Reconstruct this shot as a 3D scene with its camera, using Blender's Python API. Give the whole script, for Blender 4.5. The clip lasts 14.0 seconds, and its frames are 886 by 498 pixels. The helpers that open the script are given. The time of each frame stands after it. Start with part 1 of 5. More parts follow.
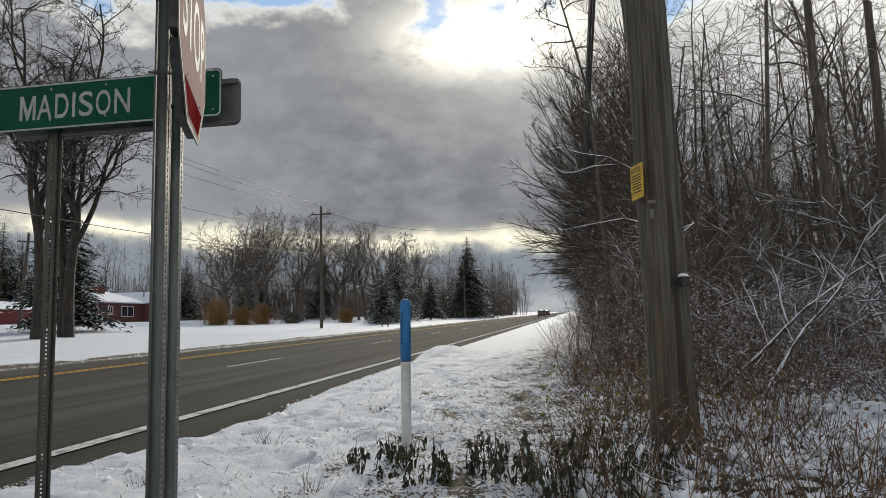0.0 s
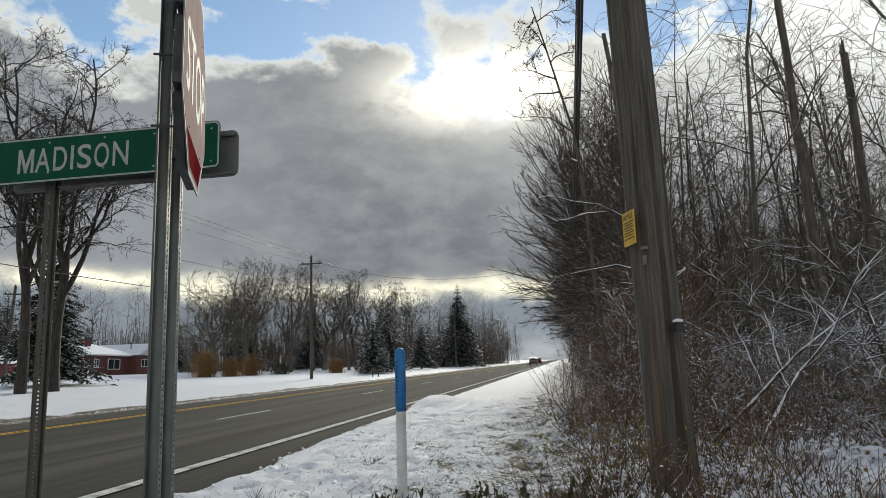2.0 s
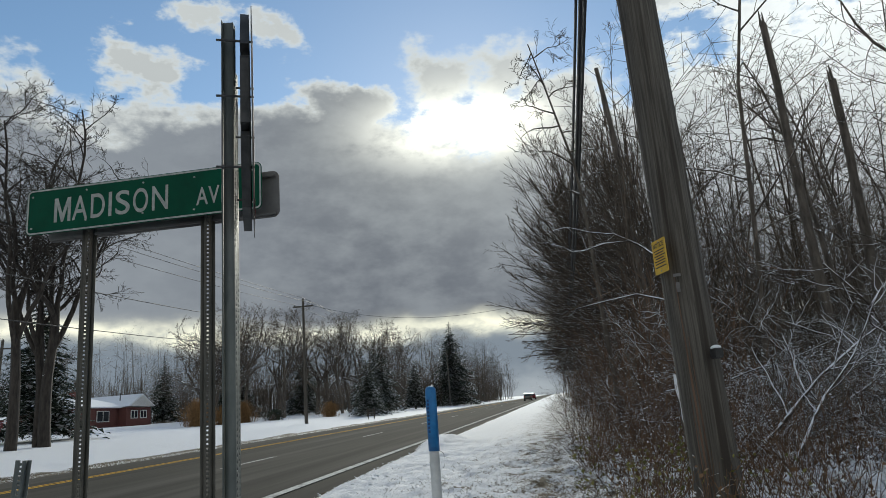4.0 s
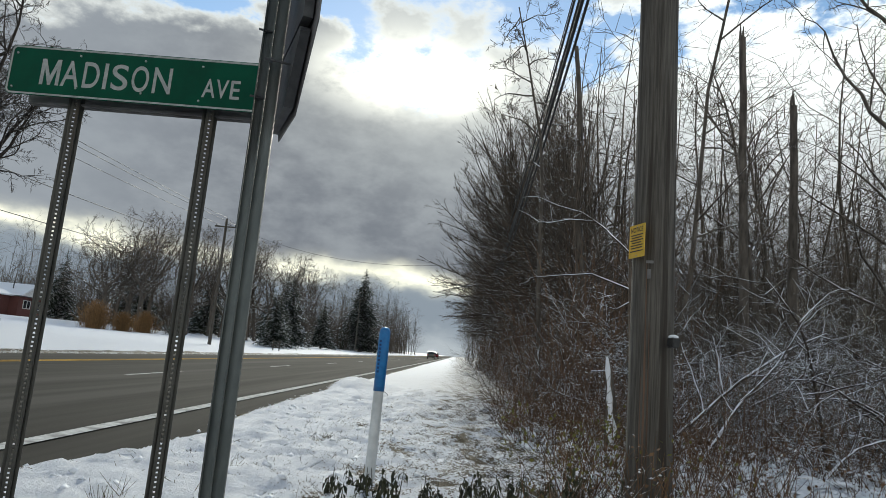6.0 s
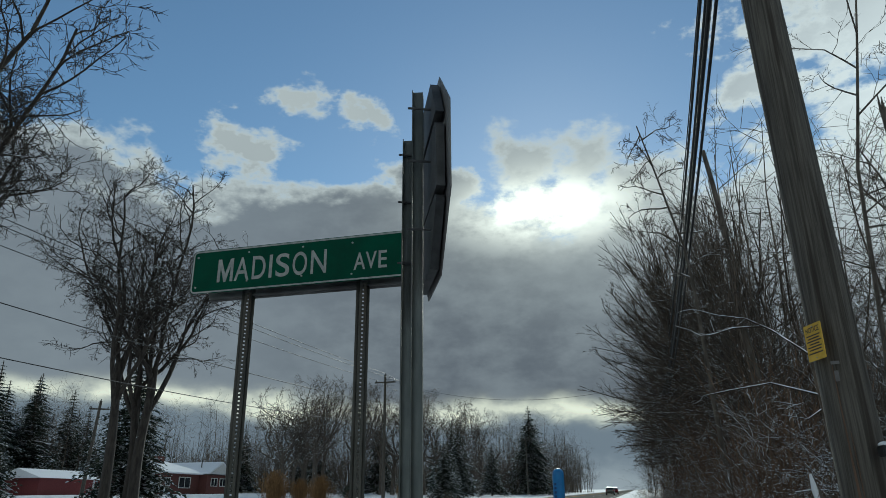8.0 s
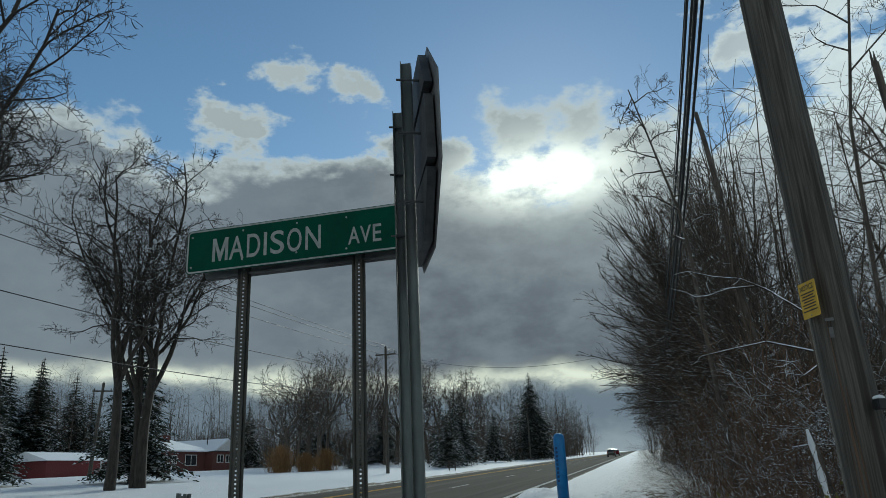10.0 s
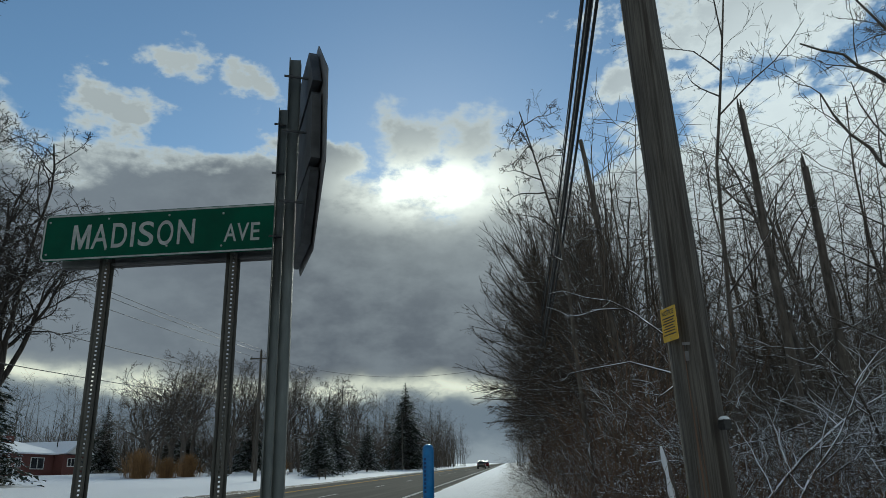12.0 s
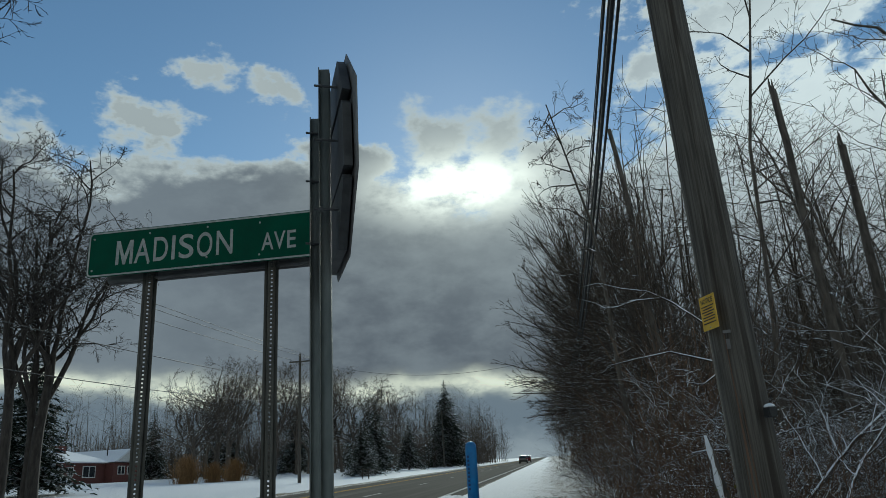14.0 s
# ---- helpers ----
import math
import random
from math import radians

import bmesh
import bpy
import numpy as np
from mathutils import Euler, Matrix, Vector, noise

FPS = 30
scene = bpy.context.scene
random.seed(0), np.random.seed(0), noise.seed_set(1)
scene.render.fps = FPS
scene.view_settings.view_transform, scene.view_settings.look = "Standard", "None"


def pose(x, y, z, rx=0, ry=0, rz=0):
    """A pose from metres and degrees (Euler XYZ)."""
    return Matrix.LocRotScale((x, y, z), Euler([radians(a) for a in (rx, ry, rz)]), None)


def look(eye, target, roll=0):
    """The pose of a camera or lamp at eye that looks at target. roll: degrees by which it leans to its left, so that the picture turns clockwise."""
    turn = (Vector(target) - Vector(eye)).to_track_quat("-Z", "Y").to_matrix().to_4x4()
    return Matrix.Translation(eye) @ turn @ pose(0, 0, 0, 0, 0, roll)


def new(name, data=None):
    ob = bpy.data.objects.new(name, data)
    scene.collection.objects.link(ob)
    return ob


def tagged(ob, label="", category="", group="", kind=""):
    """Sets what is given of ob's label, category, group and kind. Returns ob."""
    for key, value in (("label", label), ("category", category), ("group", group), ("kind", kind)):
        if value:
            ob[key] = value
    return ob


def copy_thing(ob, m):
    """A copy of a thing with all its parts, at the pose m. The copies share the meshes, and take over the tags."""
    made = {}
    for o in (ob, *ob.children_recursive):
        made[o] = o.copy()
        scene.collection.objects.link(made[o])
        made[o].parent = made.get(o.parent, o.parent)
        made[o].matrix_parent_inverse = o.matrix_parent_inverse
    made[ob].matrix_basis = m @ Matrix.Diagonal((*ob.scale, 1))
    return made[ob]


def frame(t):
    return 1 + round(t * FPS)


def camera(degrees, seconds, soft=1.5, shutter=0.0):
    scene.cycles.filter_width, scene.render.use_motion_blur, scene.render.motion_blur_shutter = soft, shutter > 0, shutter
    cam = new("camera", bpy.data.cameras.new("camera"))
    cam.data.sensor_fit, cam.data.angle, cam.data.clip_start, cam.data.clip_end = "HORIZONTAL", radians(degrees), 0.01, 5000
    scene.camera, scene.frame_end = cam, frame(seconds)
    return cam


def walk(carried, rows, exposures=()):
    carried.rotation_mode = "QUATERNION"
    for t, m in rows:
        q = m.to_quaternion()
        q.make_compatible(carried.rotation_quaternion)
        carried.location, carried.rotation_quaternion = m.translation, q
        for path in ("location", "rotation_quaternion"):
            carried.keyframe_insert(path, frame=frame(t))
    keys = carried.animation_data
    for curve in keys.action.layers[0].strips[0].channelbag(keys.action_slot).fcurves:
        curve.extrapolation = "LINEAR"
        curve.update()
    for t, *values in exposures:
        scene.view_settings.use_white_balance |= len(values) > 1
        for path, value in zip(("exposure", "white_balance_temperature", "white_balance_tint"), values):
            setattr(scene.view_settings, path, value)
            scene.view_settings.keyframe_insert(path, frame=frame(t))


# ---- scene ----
cam = camera(64.1, 14.0, soft=0.45)
PATH = [
    (0, (-1.603, -0.271, 1.124), (-1.951, 1.687, 1.338), -1.3),
    (0.5, (-1.65, -0.266, 1.115), (-1.96, 1.697, 1.345), 1.5),
    (1, (-1.637, -0.271, 1.14), (-1.938, 1.68, 1.464), -3.7),
    (1.5, (-1.631, -0.306, 1.137), (-1.836, 1.642, 1.544), -4.8),
    (2, (-1.638, -0.3, 1.12), (-1.951, 1.644, 1.468), -2.0),
    (4.5, (-2.086, -0.329, 1.124), (-2.321, 1.603, 1.587), -5.4),
    (5, (-2.158, -0.267, 1.098), (-2.082, 1.703, 1.438), 2.1),
    (5.5, (-2.298, -0.222, 1.077), (-2.256, 1.763, 1.314), 5.4),
    (6, (-2.458, -0.288, 1.071), (-2.521, 1.684, 1.396), 5.2),
    (6.5, (-2.508, -0.253, 1.076), (-2.654, 1.723, 1.344), 3.1),
    (7, (-2.469, -0.34, 1.102), (-2.923, 1.52, 1.68), -1.0),
    (7.5, (-2.467, -0.375, 1.095), (-2.976, 1.449, 1.737), -0.3),
    (8, (-2.461, -0.364, 1.096), (-2.93, 1.459, 1.772), -0.5),
    (8.5, (-2.473, -0.358, 1.097), (-2.916, 1.481, 1.745), 1.2),
    (9, (-2.455, -0.366, 1.1), (-2.95, 1.466, 1.733), -1.9),
    (11.5, (-2.447, -0.354, 1.091), (-2.791, 1.535, 1.652), -1.0),
    (12, (-2.424, -0.333, 1.098), (-2.574, 1.566, 1.709), -1.6),
    (12.5, (-2.435, -0.352, 1.101), (-2.548, 1.559, 1.681), -1.0),
    (13, (-2.429, -0.335, 1.09), (-2.462, 1.602, 1.588), -0.1),
    (13.5, (-2.431, -0.345, 1.108), (-2.597, 1.548, 1.734), -2.8),
    (14, (-2.434, -0.364, 1.107), (-2.674, 1.527, 1.713), -3.4),
]
walk(cam, [(t, look(eye, target, roll)) for t, eye, target, roll in PATH],
     exposures=((0.0, 0.2, 6800, 6), (2.0, 0.2, 6700, 4), (4.5, 0.0, 6300, 2), (5.0, 0.15, 6500, 4), (5.5, -0.2, 6500, 2), (6.0, 0.3, 6400, 2), (6.5, 0.2, 6350, 2), (7.0, 0.0, 6100, -1), (7.5, -0.22, 5950, -4), (9.0, -0.43, 5750, -7), (11.5, -0.38, 5900, -5), (12.5, -0.42, 5900, -4), (13.0, -0.34, 5950, -4), (14.0, -0.48, 5800, -7)))

# ---- world, sun ----
SUN_AZ, SUN_EL = -5.0, 23.5


def sky_world():
    w = bpy.data.worlds.new("winter_sky")
    scene.world = w
    w.use_nodes = True
    nt = w.node_tree
    nt.nodes.clear()
    N, L = nt.nodes.new, nt.links.new

    def put(sock, v):
        if isinstance(v, bpy.types.NodeSocket):
            L(v, sock)
        else:
            sock.default_value = v

    def M(op, a, b=0.0, c=0.0, clamp=False):
        n = N("ShaderNodeMath")
        n.operation, n.use_clamp = op, clamp
        put(n.inputs[0], a), put(n.inputs[1], b), put(n.inputs[2], c)
        return n.outputs[0]

    def step(v, a, b):
        n = N("ShaderNodeMapRange")
        n.interpolation_type = "SMOOTHSTEP"
        put(n.inputs[0], v), put(n.inputs[1], a), put(n.inputs[2], b)
        return n.outputs[0]

    def mix(f, a, b):
        n = N("ShaderNodeMix")
        n.data_type = "RGBA"
        put(n.inputs[0], f), put(n.inputs[6], a), put(n.inputs[7], b)
        return n.outputs[2]

    def fbm(vec, scale, detail, rough):
        n = N("ShaderNodeTexNoise")
        put(n.inputs["Vector"], vec)
        n.inputs["Scale"].default_value, n.inputs["Detail"].default_value, n.inputs["Roughness"].default_value = scale, detail, rough
        return n.outputs[0]

    tc = N("ShaderNodeTexCoord")
    sep = N("ShaderNodeSeparateXYZ")
    L(tc.outputs["Generated"], sep.inputs[0])
    az = M("MULTIPLY", M("ARCTAN2", sep.outputs[0], sep.outputs[1]), 57.2958)
    el = M("MULTIPLY", M("ARCSINE", sep.outputs[2]), 57.2958)
    com = N("ShaderNodeCombineXYZ")
    L(M("MULTIPLY", az, 0.075), com.inputs[0])
    L(M("MULTIPLY", el, 0.13), com.inputs[1])
    com.inputs[2].default_value = 3.7
    big = fbm(com.outputs[0], 1.0, 9.0, 0.52)
    fine = fbm(com.outputs[0], 3.2, 6.0, 0.6)
    wob = M("SUBTRACT", big, 0.5)
    wobf = M("SUBTRACT", fine, 0.5)
    # the cumulus bank: its ragged top at about 26 degrees
    # out of view behind the eye the bank is raised to brighten the thicket
    top = M("ADD", 25.5, M("MULTIPLY", step(M("ABSOLUTE", az), 62.0, 110.0), 30.0))
    d = M("ADD", M("DIVIDE", M("SUBTRACT", top, el), 6.0), M("MULTIPLY", wob, 3.4))
    d = M("ADD", d, M("MULTIPLY", wobf, 1.2))
    # two small loose clouds above it, and the tower by the sun
    for ca, ce, ra, re in ((-27.6, 31.2, 3.3, 1.5), (-20.8, 30.6, 3.0, 1.6), (-31.5, 26.4, 4.0, 2.6), (-1.6, 26.0, 4.6, 3.6), (-7.2, 26.0, 4.6, 3.8), (-4.5, 22.6, 9.0, 3.2), (-15.0, 24.5, 6.0, 2.6), (-50.0, 20.0, 9.0, 4.0), (24.0, 22.0, 16.0, 7.0), (13.0, 30.0, 5.0, 2.0), (25.0, 33.0, 15.0, 5.5)):
        r = M("SQRT", M("ADD", M("POWER", M("DIVIDE", M("SUBTRACT", az, ca), ra), 2.0), M("POWER", M("DIVIDE", M("SUBTRACT", el, ce), re), 2.0)))
        blob = M("ADD", M("MULTIPLY", M("SUBTRACT", 1.0, r), 0.75), M("MULTIPLY", wobf, 2.9 if ra < 4.5 else 2.0))
        d = M("MAXIMUM", d, M("MINIMUM", M("MULTIPLY", blob, 0.62), 0.27 + 0.06 * max(0.0, ra - 3.3)) if ra < 5.0 else blob)
    cover = step(d, -0.03, 0.30)
    thick = step(d, 0.05, 0.56)
    # light through the cloud round the hidden sun
    glow = M("EXPONENT", M("MULTIPLY", M("ADD", M("POWER", M("DIVIDE", M("SUBTRACT", az, SUN_AZ - 0.4), 6.4), 2.0), M("POWER", M("DIVIDE", M("SUBTRACT", el, SUN_EL - 0.8), 2.3), 2.0)), -1.0))
    glow = M("MULTIPLY", glow, step(M("ADD", M("MULTIPLY", wobf, 3.4), M("MULTIPLY", wob, 1.2)), -1.0, 0.25))
    halo = M("EXPONENT", M("MULTIPLY", M("ADD", M("POWER", M("DIVIDE", M("SUBTRACT", az, SUN_AZ + 1.0), 13.0), 2.0), M("POWER", M("DIVIDE", M("SUBTRACT", el, SUN_EL - 1.0), 6.5), 2.0)), -1.0))
    wide = M("EXPONENT", M("MULTIPLY", M("ADD", M("POWER", M("DIVIDE", M("SUBTRACT", az, 26.0), 20.0), 2.0), M("POWER", M("DIVIDE", M("SUBTRACT", el, 26.0), 12.0), 2.0)), -1.0))
    dark = mix(step(fine, 0.3, 0.75), (1.55, 1.64, 1.95, 1), (2.65, 2.75, 3.05, 1))
    bright = (8.2, 8.1, 7.9, 1)
    dark = mix(M("MULTIPLY", step(M("MULTIPLY", az, -1.0), 14.0, 34.0), 0.7), dark, (3.0, 3.15, 3.55, 1))
    cl = mix(thick, bright, dark)
    # unseen clouds behind the eye face the sun; whitened to light the thicket
    cl = mix(M("MULTIPLY", step(M("ABSOLUTE", az), 55.0, 120.0), 0.8), cl, (6.8, 6.8, 6.9, 1))
    cl = mix(M("MULTIPLY", wide, 0.92), cl, (10.5, 10.5, 10.6, 1))
    cl = mix(M("MULTIPLY", halo, 0.42), cl, (7.0, 6.9, 6.7, 1))
    cl = mix(M("MINIMUM", M("MULTIPLY", glow, 1.6), 1.0), cl, (17.0, 16.2, 14.5, 1))
    # the bright slit under the bank and the pale grey-blue haze below it
    lowline = M("ADD", M("ADD", 6.3, M("MULTIPLY", az, -0.035)), M("MULTIPLY", wob, 4.5))
    low = step(M("SUBTRACT", lowline, el), -0.6, 0.7)
    lowcol = mix(step(M("ADD", M("MULTIPLY", wobf, 4.0), M("SUBTRACT", el, 2.2)), -1.2, 1.5), (4.0, 4.2, 4.6, 1), (2.3, 2.6, 3.1, 1))
    cl = mix(low, cl, lowcol)
    slit = M("EXPONENT", M("MULTIPLY", M("POWER", M("DIVIDE", M("SUBTRACT", el, M("SUBTRACT", lowline, M("MULTIPLY", wobf, 1.6))), 0.62), 2.0), -1.0))
    slit = M("MULTIPLY", slit, step(M("ADD", M("MULTIPLY", wobf, 2.2), M("MULTIPLY", wob, 1.6)), -0.75, 0.35))
    cl = mix(slit, cl, (11.5, 10.8, 8.8, 1))
    sky = N("ShaderNodeTexSky")
    sky.sky_type = "NISHITA"
    sky.sun_disc = False
    sky.sun_elevation, sky.sun_rotation = radians(SUN_EL), radians(SUN_AZ)
    sky.air_density, sky.dust_density, sky.ozone_density = 1.0, 0.1, 2.0
    clear = N("ShaderNodeVectorMath")
    clear.operation = "SCALE"
    L(sky.outputs[0], clear.inputs[0])
    clear.inputs["Scale"].default_value = 1.18
    allsky = mix(M("MAXIMUM", cover, low), clear.outputs[0], cl)
    bg = N("ShaderNodeBackground")
    L(allsky, bg.inputs[0])
    bg.inputs[1].default_value = 0.1
    out = N("ShaderNodeOutputWorld")
    L(bg.outputs[0], out.inputs[0])


sky_world()
sun = new("sun", bpy.data.lights.new("sun", "SUN"))
sun.data.energy, sun.data.angle, sun.data.color = 2.5, radians(16), (1.0, 0.93, 0.82)
_a, _e = radians(SUN_AZ), radians(SUN_EL)
sun.matrix_world = look((0, 0, 30), (-math.sin(_a) * math.cos(_e) * 10, -math.cos(_a) * math.cos(_e) * 10, 30 - math.sin(_e) * 10))


# ---- materials ----
def material(name, c1, c2, scale=6.0, rough=0.7, metal=0.0, bump=0.2, bump_scale=60.0, stretch=(1, 1, 1), c3=None, snow=0.0, lo=0.35, hi=0.65, island=0.0, spec=0.5, snow_scale=3.5):
    m = bpy.data.materials.new(name)
    m.use_nodes = True
    nt = m.node_tree
    b = nt.nodes["Principled BSDF"]
    N, L = nt.nodes.new, nt.links.new
    tc = N("ShaderNodeTexCoord")
    mp = N("ShaderNodeMapping")
    mp.inputs["Scale"].default_value = stretch
    L(tc.outputs["Object"], mp.inputs[0])
    n1 = N("ShaderNodeTexNoise")
    n1.inputs["Scale"].default_value, n1.inputs["Detail"].default_value, n1.inputs["Roughness"].default_value = scale, 6, 0.6
    L(mp.outputs[0], n1.inputs["Vector"])
    ramp = N("ShaderNodeValToRGB")
    ramp.color_ramp.elements[0].position, ramp.color_ramp.elements[1].position = lo, hi
    ramp.color_ramp.elements[0].color, ramp.color_ramp.elements[1].color = (*c1, 1), (*c2, 1)
    L(n1.outputs[0], ramp.inputs[0])
    col = ramp.outputs[0]
    n2 = N("ShaderNodeTexNoise")
    n2.inputs["Scale"].default_value, n2.inputs["Detail"].default_value = bump_scale, 5
    L(mp.outputs[0], n2.inputs["Vector"])

    def blend(f, a, bb):
        x = N("ShaderNodeMix")
        x.data_type = "RGBA"
        L(f, x.inputs[0])
        L(a, x.inputs[6])
        if isinstance(bb, tuple):
            x.inputs[7].default_value = (*bb, 1)
        else:
            L(bb, x.inputs[7])
        return x.outputs[2]

    def smooth(v, a, bb):
        x = N("ShaderNodeMapRange")
        x.interpolation_type = "SMOOTHSTEP"
        L(v, x.inputs[0])
        x.inputs[1].default_value, x.inputs[2].default_value = a, bb
        return x.outputs[0]

    if c3:
        n3 = N("ShaderNodeTexNoise")
        n3.inputs["Scale"].default_value, n3.inputs["Detail"].default_value = scale * 0.3, 7
        L(mp.outputs[0], n3.inputs["Vector"])
        col = blend(smooth(n3.outputs[0], 0.5, 0.66), col, c3)
    if island:
        g = N("ShaderNodeNewGeometry")
        hs = N("ShaderNodeHueSaturation")
        mr = N("ShaderNodeMapRange")
        mr.inputs[3].default_value, mr.inputs[4].default_value = 1 - island, 1 + island
        L(g.outputs["Random Per Island"], mr.inputs[0])
        L(mr.outputs[0], hs.inputs["Value"])
        L(col, hs.inputs["Color"])
        col = hs.outputs[0]
    if snow:
        g = N("ShaderNodeNewGeometry")
        sp = N("ShaderNodeSeparateXYZ")
        L(g.outputs["Normal"], sp.inputs[0])
        n4 = N("ShaderNodeTexNoise")
        n4.inputs["Scale"].default_value, n4.inputs["Detail"].default_value = snow_scale, 3
        L(g.outputs["Position"], n4.inputs["Vector"])
        a = N("ShaderNodeMath")
        a.operation = "MULTIPLY_ADD"
        L(n4.outputs[0], a.inputs[0])
        a.inputs[1].default_value = 3.2
        a.inputs[2].default_value = -1.6
        s = N("ShaderNodeMath")
        L(a.outputs[0], s.inputs[0])
        L(sp.outputs[2], s.inputs[1])
        col = blend(smooth(s.outputs[0], 1.02 - snow, 1.12 - snow), col, (0.82, 0.84, 0.88))
    L(col, b.inputs["Base Color"])
    b.inputs["Roughness"].default_value, b.inputs["Metallic"].default_value = rough, metal
    b.inputs["Specular IOR Level"].default_value = spec
    if bump:
        bp = N("ShaderNodeBump")
        bp.inputs["Strength"].default_value, bp.inputs["Distance"].default_value = bump, 0.01
        L(n2.outputs[0], bp.inputs["Height"])
        L(bp.outputs[0], b.inputs["Normal"])
    return m


BARK = material("dark_bark", (0.055, 0.046, 0.038), (0.15, 0.127, 0.104), 8, 0.9, bump=0.5, stretch=(1, 1, 0.25), snow=0.22)
TWIG = material("brown_twig", (0.058, 0.045, 0.035), (0.145, 0.113, 0.087), 5, 0.9, bump=0, snow=0.14, island=0.35, snow_scale=5.0)
TWIG_RED = material("red_brown_twig", (0.066, 0.041, 0.027), (0.20, 0.125, 0.078), 4, 0.9, bump=0, snow=0.34, island=0.5, snow_scale=9.0)
GREYTWIG = material("grey_brown_twig", (0.075, 0.066, 0.052), (0.18, 0.16, 0.128), 5, 0.9, bump=0, snow=0.46, island=0.45, snow_scale=8.0)
SNOWY = material("snow_laden_twig", (0.032, 0.024, 0.019), (0.08, 0.062, 0.048), 6, 0.9, bump=0, snow=0.85, snow_scale=3.5)
FARBARK = material("far_woods_bark", (0.050, 0.041, 0.032), (0.125, 0.101, 0.079), 0.6, 0.95, bump=0, snow=0.02, island=0.3, snow_scale=0.8)
NEEDLE = material("spruce_needles", (0.012, 0.022, 0.013), (0.035, 0.05, 0.028), 2, 0.8, bump=0, snow=0.07, island=0.35, snow_scale=2.5)
WEED = material("dry_weed", (0.065, 0.038, 0.021), (0.20, 0.118, 0.062), 3, 0.9, bump=0, snow=0.22, island=0.4, snow_scale=10.0)
GREENWEED = material("yellow_green_leaves", (0.10, 0.11, 0.02), (0.25, 0.22, 0.05), 4, 0.8, bump=0, island=0.4)
LAWNBARK = material("dark_maple_bark", (0.022, 0.018, 0.015), (0.06, 0.05, 0.042), 8, 0.92, bump=0.5, stretch=(1, 1, 0.25), snow=0.08, snow_scale=2.0)
DARKLEAF = material("frosted_dark_leaf", (0.014, 0.018, 0.009), (0.06, 0.06, 0.028), 9, 0.75, bump=0.1, snow=0.22, island=0.3)
DULLGRASS = material("dull_green_grass", (0.035, 0.034, 0.016), (0.12, 0.095, 0.045), 3, 0.9, bump=0, island=0.4)
ORANGE = material("orange_switchgrass", (0.17, 0.09, 0.035), (0.32, 0.19, 0.08), 3, 0.9, bump=0, island=0.35)
GALV = material("galvanised_steel", (0.095, 0.108, 0.105), (0.15, 0.165, 0.158), 14, 0.6, 0.15, 0.12, 200, (1, 1, 0.35), c3=(0.08, 0.085, 0.08))
GREENPOST = material("weathered_green_post", (0.052, 0.051, 0.043), (0.105, 0.099, 0.084), 10, 0.65, 0.1, 0.1, 160, (1, 1, 0.3), c3=(0.13, 0.09, 0.06))
ALU = material("aluminium_sign_back", (0.13, 0.125, 0.125), (0.22, 0.215, 0.21), 5, 0.55, 0.25, 0.05, 120, c3=(0.11, 0.10, 0.10))
SIGNGREEN = material("green_sign_sheeting", (0.0, 0.050, 0.027), (0.0, 0.072, 0.038), 5, 0.5, 0, 0.02, 300, spec=0.12)
SIGNWHITE = material("white_sign_sheeting", (0.29, 0.31, 0.30), (0.42, 0.44, 0.42), 25, 0.6, 0, 0.03, 200, spec=0.03)
STOPRED = material("red_sign_sheeting", (0.13, 0.010, 0.013), (0.19, 0.020, 0.023), 4, 0.8, 0, 0.03, 200, c3=(0.20, 0.03, 0.03), spec=0.0)
# pink that paints the glare of bright sky on the red sheeting
STOPGLARE = material("red_sheeting_painted_glare", (0.36, 0.245, 0.235), (0.44, 0.32, 0.305), 5, 0.8, 0, 0.03, 200, c3=(0.39, 0.26, 0.245), spec=0.01)
DARKSTEEL = material("dark_steel_bracket", (0.035, 0.036, 0.038), (0.075, 0.076, 0.078), 12, 0.6, 0.2, 0.1)
BOLT = material("zinc_bolt", (0.3, 0.3, 0.3), (0.5, 0.5, 0.48), 30, 0.4, 0.8, 0)
POLEWOOD = material("weathered_pole_wood", (0.052, 0.046, 0.039), (0.135, 0.122, 0.103), 55, 0.92, 0, 0.5, 120, (1, 1, 0.03), c3=(0.040, 0.032, 0.025), lo=0.36, hi=0.64)
POLESPLIT = material("split_red_wood", (0.06, 0.038, 0.026), (0.17, 0.105, 0.07), 12, 0.9, 0, 0.6, 60, (1, 1, 0.08))
CABLE = material("black_cable", (0.012, 0.012, 0.013), (0.03, 0.03, 0.032), 20, 0.55, 0, 0.1)
BLACK = material("black_plastic", (0.012, 0.012, 0.012), (0.03, 0.03, 0.03), 20, 0.5, 0, 0.05)
YELLOW = material("yellow_notice", (0.62, 0.38, 0.03), (0.72, 0.47, 0.05), 12, 0.5, 0, 0.03)
BLUE = material("blue_plastic", (0.008, 0.13, 0.36), (0.015, 0.19, 0.47), 14, 0.38, 0, 0.08, 90, c3=(0.01, 0.10, 0.27))
WHITEPL = material("white_plastic_pipe", (0.52, 0.54, 0.55), (0.66, 0.67, 0.67), 10, 0.45, 0, 0.06, 90, c3=(0.44, 0.45, 0.44))
SNOW = material("fresh_snow", (0.80, 0.82, 0.86), (0.88, 0.89, 0.92), 9, 0.6, 0, 0.4, 40)
BRICK = material("red_brick", (0.09, 0.035, 0.03), (0.16, 0.06, 0.05), 30, 0.9, 0, 0.3)
REDSIDING = material("red_painted_siding", (0.12, 0.02, 0.022), (0.18, 0.035, 0.035), 8, 0.7, 0, 0.2)
